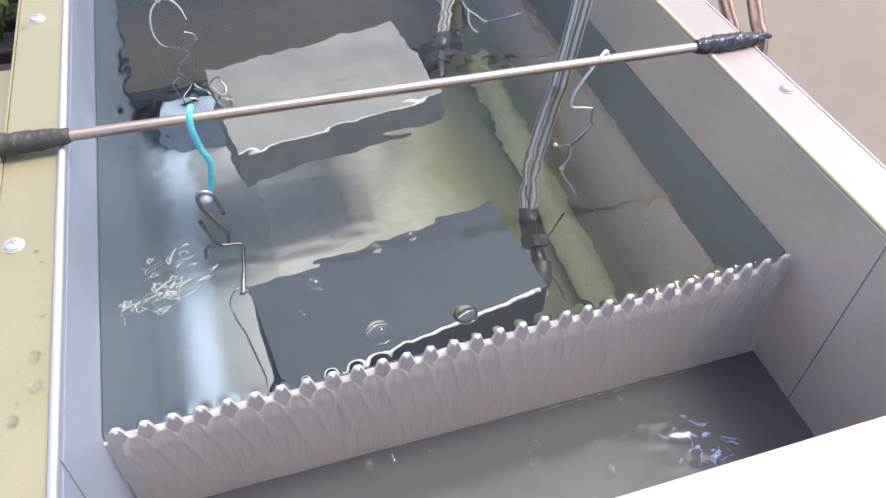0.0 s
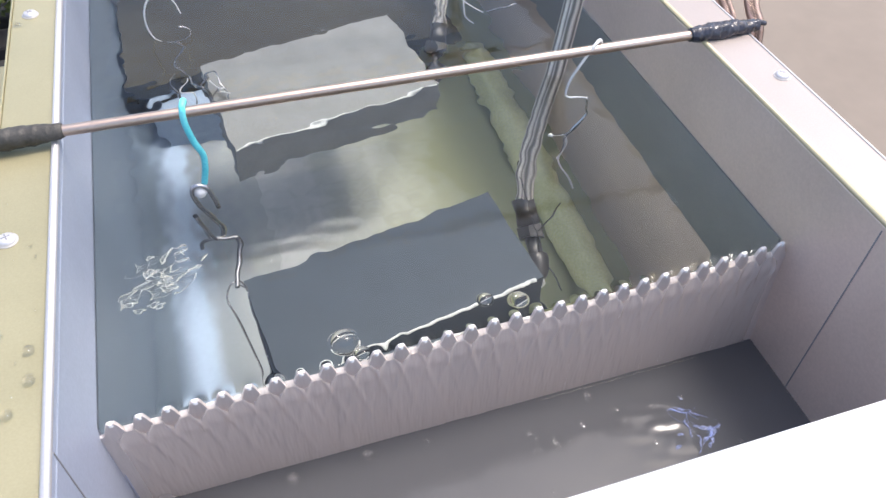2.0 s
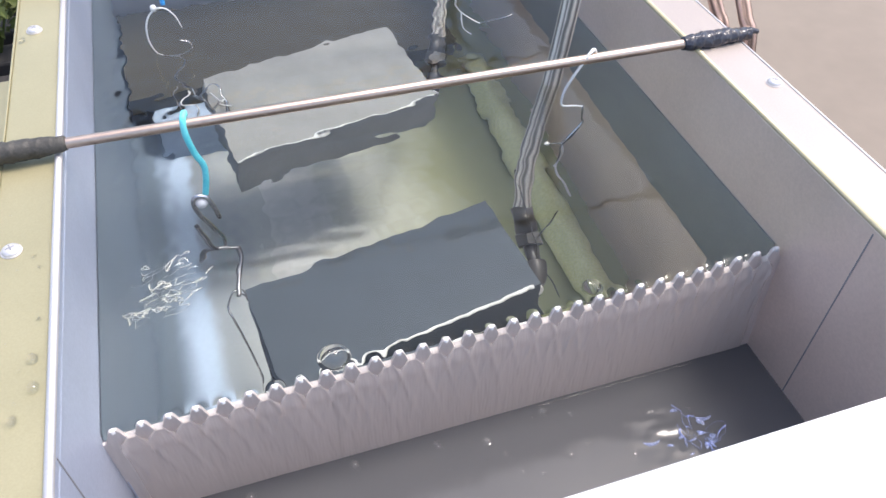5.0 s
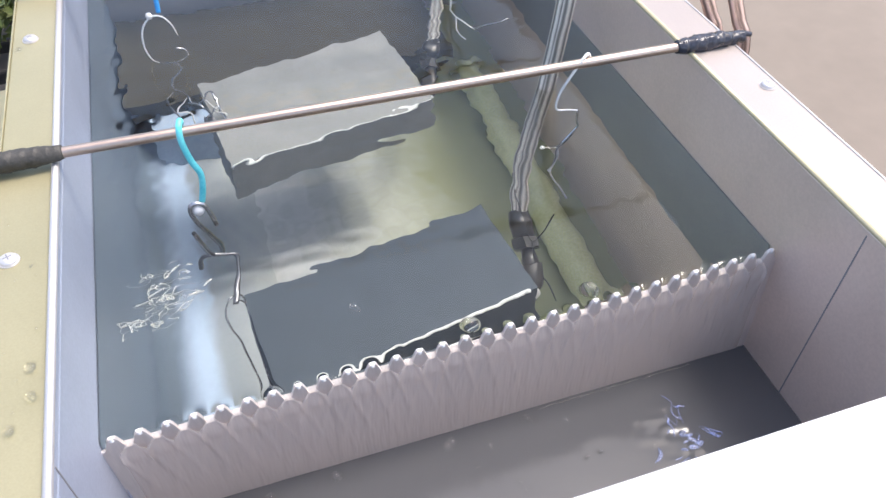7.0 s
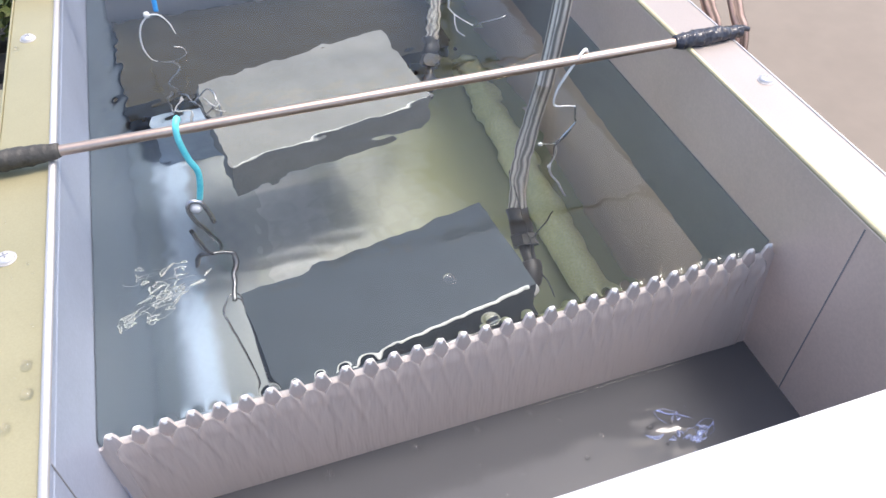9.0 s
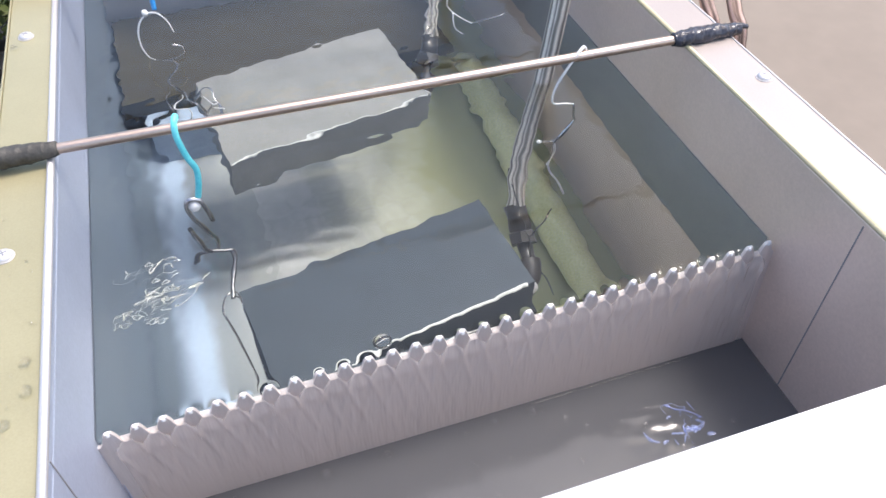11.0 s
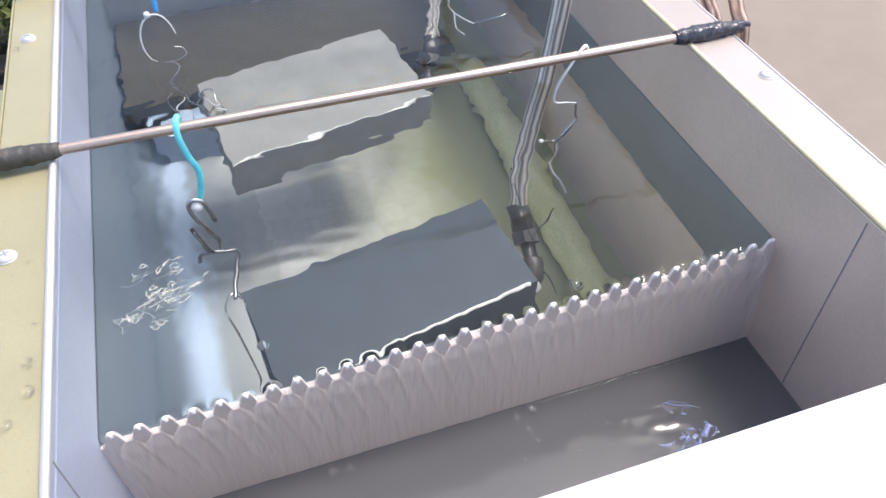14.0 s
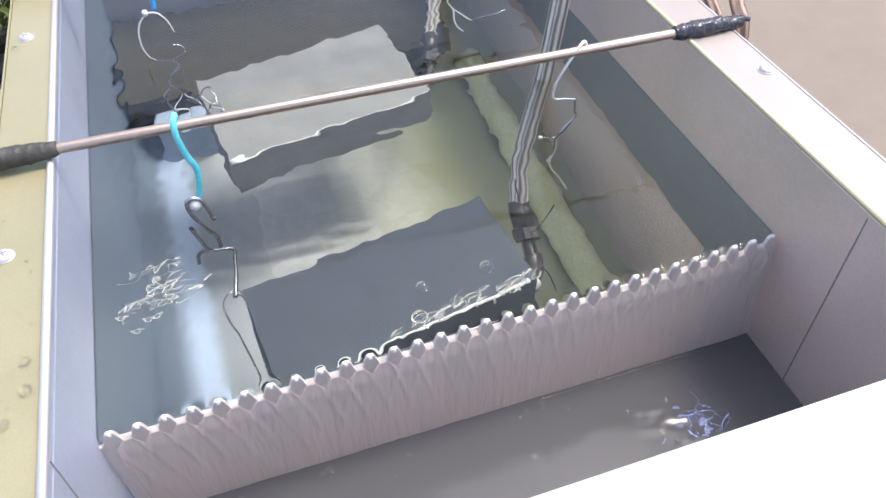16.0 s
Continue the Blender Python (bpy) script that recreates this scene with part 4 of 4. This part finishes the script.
def wavelet(length, width, height, arc):
    """A short curved crest of water."""
    bm = bmesh.new()
    n, m = 12, 6
    rows = []
    for i in range(n + 1):
        u = -1 + 2 * i / n
        w = width * (1 - u * u) ** 0.6 + 1e-5
        rows.append([bm.verts.new((u * length / 2, arc * (1 - u * u) + v * w / 2, height * (1 - u * u) * math.cos(v * math.pi / 2) - 0.0002)) for v in (-1 + 2 * j / m for j in range(m + 1))])
    for a, b in zip(rows, rows[1:]):
        for j in range(m):
            bm.faces.new((a[j], a[j + 1], b[j + 1], b[j]))
    return mesh_from(bm, "ripple_crest", WATER_DROP, True)


def ripple_loop(a, b, seed, thick=0.00045):
    """A thin uneven closed ridge of water."""
    rs = random.Random(seed)
    pts = []
    for k in range(11):
        t = 2 * math.pi * (k % 10) / 10
        w = 1 + (0.28 * math.sin(3 * t + seed) + 0.18 * math.sin(5 * t + 2 * seed))
        pts.append((a * w * math.cos(t), b * w * math.sin(t), 0.0002))
    bm = tube(pts, lambda u: thick * (1 + 0.8 * math.sin(9 * u + seed) ** 2), 8, 4)
    return mesh_from(bm, "ripple_crest", WATER_DROP, True)


CRESTS = [ripple_loop(0.0080, 0.0034, 1), ripple_loop(0.0050, 0.0028, 2), ripple_loop(0.0100, 0.0030, 4), wavelet(0.020, 0.0018, 0.0010, 0.002), wavelet(0.006, 0.0026, 0.0012, 0.0004), wavelet(0.024, 0.0034, 0.0013, 0.004), wavelet(0.014, 0.0030, 0.0013, -0.003), wavelet(0.008, 0.0042, 0.0013, 0.001), wavelet(0.018, 0.0026, 0.0012, -0.005),
          ripple_loop(0.0030, 0.0017, 7, 0.00028), ripple_loop(0.0042, 0.0022, 9, 0.00028), ripple_loop(0.0022, 0.0014, 3, 0.00032), wavelet(0.008, 0.0011, 0.0008, 0.0016)]


def ripple_web(seed, ny=4, cell=0.0040):
    """A net of thin crests: uneven cells with gaps."""
    rs = random.Random(seed)
    bm = bmesh.new()
    nx = 7
    pts = {(i, j): Vector((0.0066 * (i - 3) + rs.gauss(0, 0.0022) + 0.003 * j, cell * (j - (ny - 1) / 2) + rs.gauss(0, 0.25 * cell), rs.uniform(-0.0004, 0.0003))) for i in range(nx) for j in range(ny)}
    for (i, j), p in pts.items():
        for q in ((i + 1, j), (i, j + 1)):
            if q in pts and rs.random() < 0.62:
                mid = (p + pts[q]) / 2 + Vector((rs.gauss(0, 0.0006), rs.gauss(0, 0.0007), 0.0001))
                w = 0.0001 + 0.00055 * rs.random() ** 3
                tube([p, mid, pts[q]], lambda u: w * (0.8 + 0.6 * math.sin(math.pi * u)), 6, 3, bm)
    return mesh_from(bm, "ripple_crest", GLINT, True)


WEBS = [ripple_web(k) for k in range(4)]
SPLASHES = [ripple_web(k, 3, 0.0034) for k in (21, 22)]
TROUGH_WEBS = [ripple_web(k, 4, 0.0044) for k in (31, 32)]
for me in TROUGH_WEBS:
    me.materials[0] = SKY_GLINT


def crest(k, label, group, mat):
    key = (k % len(CRESTS), mat.name)
    if key not in BUBBLES:
        BUBBLES[key] = CRESTS[key[0]].copy()
        BUBBLES[key].materials[0] = mat
    ob = new("ripple_crest", BUBBLES[key])
    ob.visible_shadow = False
    return tagged(ob, label, "ripple", group)


def motions():
    # the two sheets of water swing to and fro a few millimetres
    rs = random.Random(21)
    for ob, amp, tilt in ((tank_water, 0.011, 0.0), (trough_water, 0.009, 1.0)):
        rows = []
        for k in range(41):
            t = 0.4 * k
            x = amp * (0.7 * math.sin(2.1 * t) + 0.3 * math.sin(5.3 * t + 1))
            rows.append((t, Matrix.Translation((x + W / 2, 0, 0)) @ pose(0, 0.002 * tilt * math.sin(3.1 * t + 0.5), 0) @ Matrix.Translation((-W / 2, 0, 0))))
        walk(ob, rows)
    # tongues of water tremble on the weir
    for ob in streams:
        home = ob.location.copy()
        ph = rs.uniform(0, 6.28)
        walk(ob, [(0.4 * k, pose(home.x, home.y + 0.0002 * math.sin(2.7 * k + ph), home.z + 0.0007 * math.sin(1.9 * k + 2 * ph), -math.degrees(bow(home.x) / 0.095))) for k in range(41)])
    # bubbles, each from where it comes up to where it spills
    drift(bubble(0.0082), [(1.0, 0.196, 0.021), (1.2, 0.180, 0.014), (1.4, 0.171, 0.013), (1.6, 0.154, 0.012), (1.8, 0.147, 0.014), (2.0, 0.142, 0.015), (2.2, 0.138, 0.012), (2.4, 0.136, 0.011), (2.8, 0.133, 0.011), (3.5, 0.134, 0.011), (4.0, 0.135, 0.011)], 4.9)
    drift(bubble(0.0062), [(0.0, 0.218, 0.022), (0.2, 0.221, 0.017), (0.4, 0.217, 0.013), (0.6, 0.211, 0.012)])
    drift(bubble(0.0044), [(0.0, 0.178, 0.093), (0.2, 0.179, 0.098), (0.4, 0.179, 0.095), (0.6, 0.175, 0.088), (0.8, 0.172, 0.085), (1.2, 0.160, 0.061), (1.7, 0.155, 0.014)])
    drift(bubble(0.0038), [(0.0, 0.204, 0.097), (0.2, 0.222, 0.085), (0.4, 0.234, 0.073), (1.0, 0.236, 0.020)])
    drift(bubble(0.0050), [(0.0, 0.132, 0.073), (0.2, 0.121, 0.047), (0.4, 0.115, 0.033), (0.8, 0.112, 0.012)])
    drift(bubble(0.0025), [(0.0, 0.119, 0.052), (0.6, 0.114, 0.030), (0.9, 0.112, 0.012)])
    drift(bubble(0.0080), [(0.0, 0.162, 0.023), (0.2, 0.152, 0.013), (0.4, 0.141, 0.010)])
    drift(bubble(0.0058), [(1.8, 0.246, 0.025), (2.0, 0.255, 0.015), (2.2, 0.265, 0.015), (2.6, 0.284, 0.017), (3.0, 0.297, 0.015), (3.5, 0.309, 0.015), (4.0, 0.310, 0.015), (6.3, 0.308, 0.014), (7.0, 0.310, 0.015), (7.3, 0.313, 0.015)])
    drift(bubble(0.0045), [(1.5, 0.224, 0.046), (1.8, 0.232, 0.040), (2.1, 0.236, 0.014)])
    drift(bubble(0.0060), [(2.6, 0.231, 0.043), (2.8, 0.227, 0.037), (3.0, 0.226, 0.023)])
    drift(bubble(0.0055), [(6.3, 0.226, 0.056), (6.5, 0.231, 0.038), (6.7, 0.234, 0.023), (6.9, 0.226, 0.013), (7.3, 0.225, 0.011)])
    drift(bubble(0.0040), [(6.9, 0.165, 0.050), (7.1, 0.152, 0.046), (7.5, 0.150, 0.031), (7.7, 0.141, 0.010)])
    drift(bubble(0.0050), [(7.5, 0.214, 0.069), (7.9, 0.202, 0.064), (8.1, 0.216, 0.056), (8.3, 0.229, 0.039), (8.5, 0.233, 0.028), (8.7, 0.237, 0.017), (8.9, 0.239, 0.010)])
    drift(bubble(0.0042), [(8.7, 0.221, 0.043), (8.9, 0.217, 0.049), (9.1, 0.239, 0.050), (9.2, 0.243, 0.043), (9.8, 0.250, 0.012)])
    drift(bubble(0.0048), [(10.2, 0.150, 0.060), (10.6, 0.162, 0.040), (11.0, 0.170, 0.012)])
    drift(bubble(0.0034), [(11.3, 0.300, 0.060), (11.5, 0.292, 0.050), (11.8, 0.286, 0.014)])
    drift(bubble(0.0045), [(12.8, 0.230, 0.049), (13.0, 0.242, 0.057), (13.2, 0.264, 0.059), (13.4, 0.276, 0.047), (13.6, 0.287, 0.036), (13.8, 0.298, 0.027)])
    drift(bubble(0.0030), [(12.5, 0.130, 0.078), (12.8, 0.123, 0.063), (13.0, 0.117, 0.052), (13.2, 0.113, 0.044), (13.6, 0.106, 0.035), (14.0, 0.098, 0.033), (14.5, 0.094, 0.037), (15.0, 0.095, 0.036)])
    drift(bubble(0.0045), [(14.2, 0.169, 0.050), (14.4, 0.173, 0.067), (14.6, 0.190, 0.078), (14.8, 0.190, 0.071), (15.0, 0.190, 0.067), (15.2, 0.185, 0.054), (15.4, 0.188, 0.042), (15.7, 0.196, 0.021)], 15.9)
    drift(bubble(0.0048), [(15.4, 0.226, 0.066), (15.7, 0.235, 0.061), (16.0, 0.251, 0.047)])
    drift(bubble(0.0044), [(15.5, 0.217, 0.065), (16.0, 0.205, 0.044)])
    # bits of water thrown up where bubbles burst near the weir
    for k in range(6):
        ob = new("ripple_web", SPLASHES[k % 2])
        ob.visible_shadow = False
        tagged(ob, "glinting net of water thrown up at the weir", "ripple", "splashes at the weir")
        u = k / 5
        x0, y0 = 0.192 + 0.076 * u, 0.017 + 0.008 * u
        down = lambda: pose(x0, y0, -0.06)
        rows = [(0.0, down())]
        for t, first, last in ((0.95, 2, 5), (1.65, 2, 5), (2.5, 3, 5), (7.8, 2, 4), (16.0, 0, 5)):
            if not first <= k <= last:
                continue
            up = pose(x0 + rs.gauss(0, 0.004), y0 + rs.gauss(0, 0.003), rs.uniform(-0.0005, 0.0001), rs.gauss(0, 3), rs.gauss(0, 3), rs.gauss(16, 8))
            rows += [(t - 0.35, down()), (t - 0.15, up)]
            rows += [(t + 0.15, up), (t + 0.30, down())] if t < 15 else [(16.0, up)]
        if rows[-1][0] < 16.0:
            rows.append((16.0, down()))
        walk(ob, rows)
    # small bubbles in the trough keep close to the falling water
    for r, rows in ((0.0032, [(0.0, 0.160, -0.009), (1.5, 0.146, -0.009), (3.5, 0.144, -0.010), (7.0, 0.124, -0.010), (9.0, 0.120, -0.010), (12.5, 0.119, -0.010), (14.5, 0.122, -0.010), (16.0, 0.119, -0.010)]),
                    (0.0036, [(0.0, 0.144, -0.010), (1.5, 0.112, -0.011), (3.5, 0.057, -0.012), (7.0, 0.079, -0.012), (9.0, 0.056, -0.011), (16.0, 0.060, -0.012)]),
                    (0.0030, [(0.0, 0.330, -0.012), (4.0, 0.285, -0.010), (7.0, 0.264, -0.009), (9.0, 0.267, -0.009), (12.5, 0.270, -0.009), (14.5, 0.268, -0.008), (16.0, 0.275, -0.009)]),
                    (0.0024, [(0.0, 0.185, -0.012), (7.0, 0.207, -0.010), (9.0, 0.226, -0.009), (16.0, 0.262, -0.010)]),
                    (0.0026, [(0.0, 0.300, -0.060), (2.6, 0.262, -0.035), (6.0, 0.215, -0.016), (9.0, 0.182, -0.009), (16.0, 0.114, -0.011)])):
        walk(bubble(r, "small bubble afloat below the falling water"), [(t, pose(x, y, LOW + 0.0004)) for t, x, y in rows])
    # crests dance where water wells up beside the wall, and below in the trough
    for k in range(14):
        ob = crest((9, 10, 11, 12, 9, 11, 10, 4)[k % 8], "ripple crest whitened as a glint where water wells up", "ripples beside the wall", GLINT)
        home = ((0.030, 0.082), (0.047, 0.098), (0.036, 0.112), (0.052, 0.118))[k % 4]
        cx, cy = home[0] + rs.gauss(0, 0.006), home[1] + rs.gauss(0, 0.006)
        rows = []
        for j in range(54):
            rows.append((min(16.0, 0.3 * j + 0.1), pose(cx + rs.gauss(0, 0.003), cy + rs.gauss(0, 0.004), rs.uniform(-0.0009, 0.0001), rs.gauss(0, 5), rs.gauss(0, 4), 8 + rs.gauss(0, 14))))
        rows = [(0.0, rows[0][1])] + rows[1:]
        walk(ob, rows)
    for k in range(4):
        ob = new("ripple_web", WEBS[k % 4])
        ob.visible_shadow = False
        tagged(ob, "net of ripple crests whitened as glints where water wells up", "ripple", "ripples beside the wall")
        cx, cy = ((0.034, 0.090), (0.037, 0.116), (0.029, 0.082), (0.044, 0.097))[k]
        rows = []
        for j in range(54):
            late = j > 50 and k < 5
            rows.append((min(16.0, 0.3 * j + 0.1), pose(cx + rs.gauss(0, 0.003), cy + rs.gauss(0, 0.003), 0.0001 if late else rs.uniform(-0.0016, -0.0004), rs.gauss(0, 2 if late else 7), rs.gauss(0, 1 if late else 4), 8 + rs.gauss(0, 8))))
        rows = [(0.0, rows[0][1])] + rows[1:]
        walk(ob, rows)
    for k in range(14):
        ob = crest((4, 7, 4, 6)[k % 4], "ripple crest coloured blue as a glint of sky on the trough water", "ripples in the trough", SKY_GLINT)
        cx, cy = rs.gauss(0.366, 0.009), rs.gauss(-0.062, 0.008)
        rows = []
        for j in range(54):
            rows.append((min(16.0, 0.3 * j + 0.1), pose(cx + rs.gauss(0, 0.005), cy + rs.gauss(0, 0.006), LOW + rs.uniform(-0.0006, 0.0004), rs.gauss(0, 9), rs.gauss(0, 9), rs.gauss(0, 35))))
        rows = [(0.0, rows[0][1])] + rows[1:]
        walk(ob, rows)
    # ripple nets coloured as sky reflections in the trough, and drifting specks of froth
    for k in range(3):
        ob = new("ripple_web", TROUGH_WEBS[k % 2])
        ob.visible_shadow = False
        tagged(ob, "net of ripple crests coloured blue as sky reflection on the trough water", "ripple", "ripples in the trough")
        rows = []
        for j in range(54):
            rows.append((min(16.0, 0.3 * j + 0.1), pose(0.362 + 0.006 * k + rs.gauss(0, 0.004), -0.066 + 0.005 * k + rs.gauss(0, 0.004), LOW + rs.uniform(-0.0010, -0.0001), rs.gauss(0, 6), rs.gauss(0, 5), 60 * k + rs.gauss(0, 12))))
        walk(ob, [(0.0, rows[0][1])] + rows[1:])
    for k in range(14):
        ob = bubble(rs.choice((0.0009, 0.0012, 0.0016)), "tiny bubble adrift on the trough water")
        x, y = rs.uniform(0.20, 0.40), rs.uniform(-0.085, -0.020)
        rows = []
        for j in range(9):
            rows.append((2.0 * j, pose(x, y, LOW + 0.0003)))
            x = min(0.42, max(0.16, x + rs.gauss(-0.004, 0.012)))
            y = min(-0.012, max(-0.095, y + rs.gauss(0, 0.008)))
        walk(ob, rows)


motions()
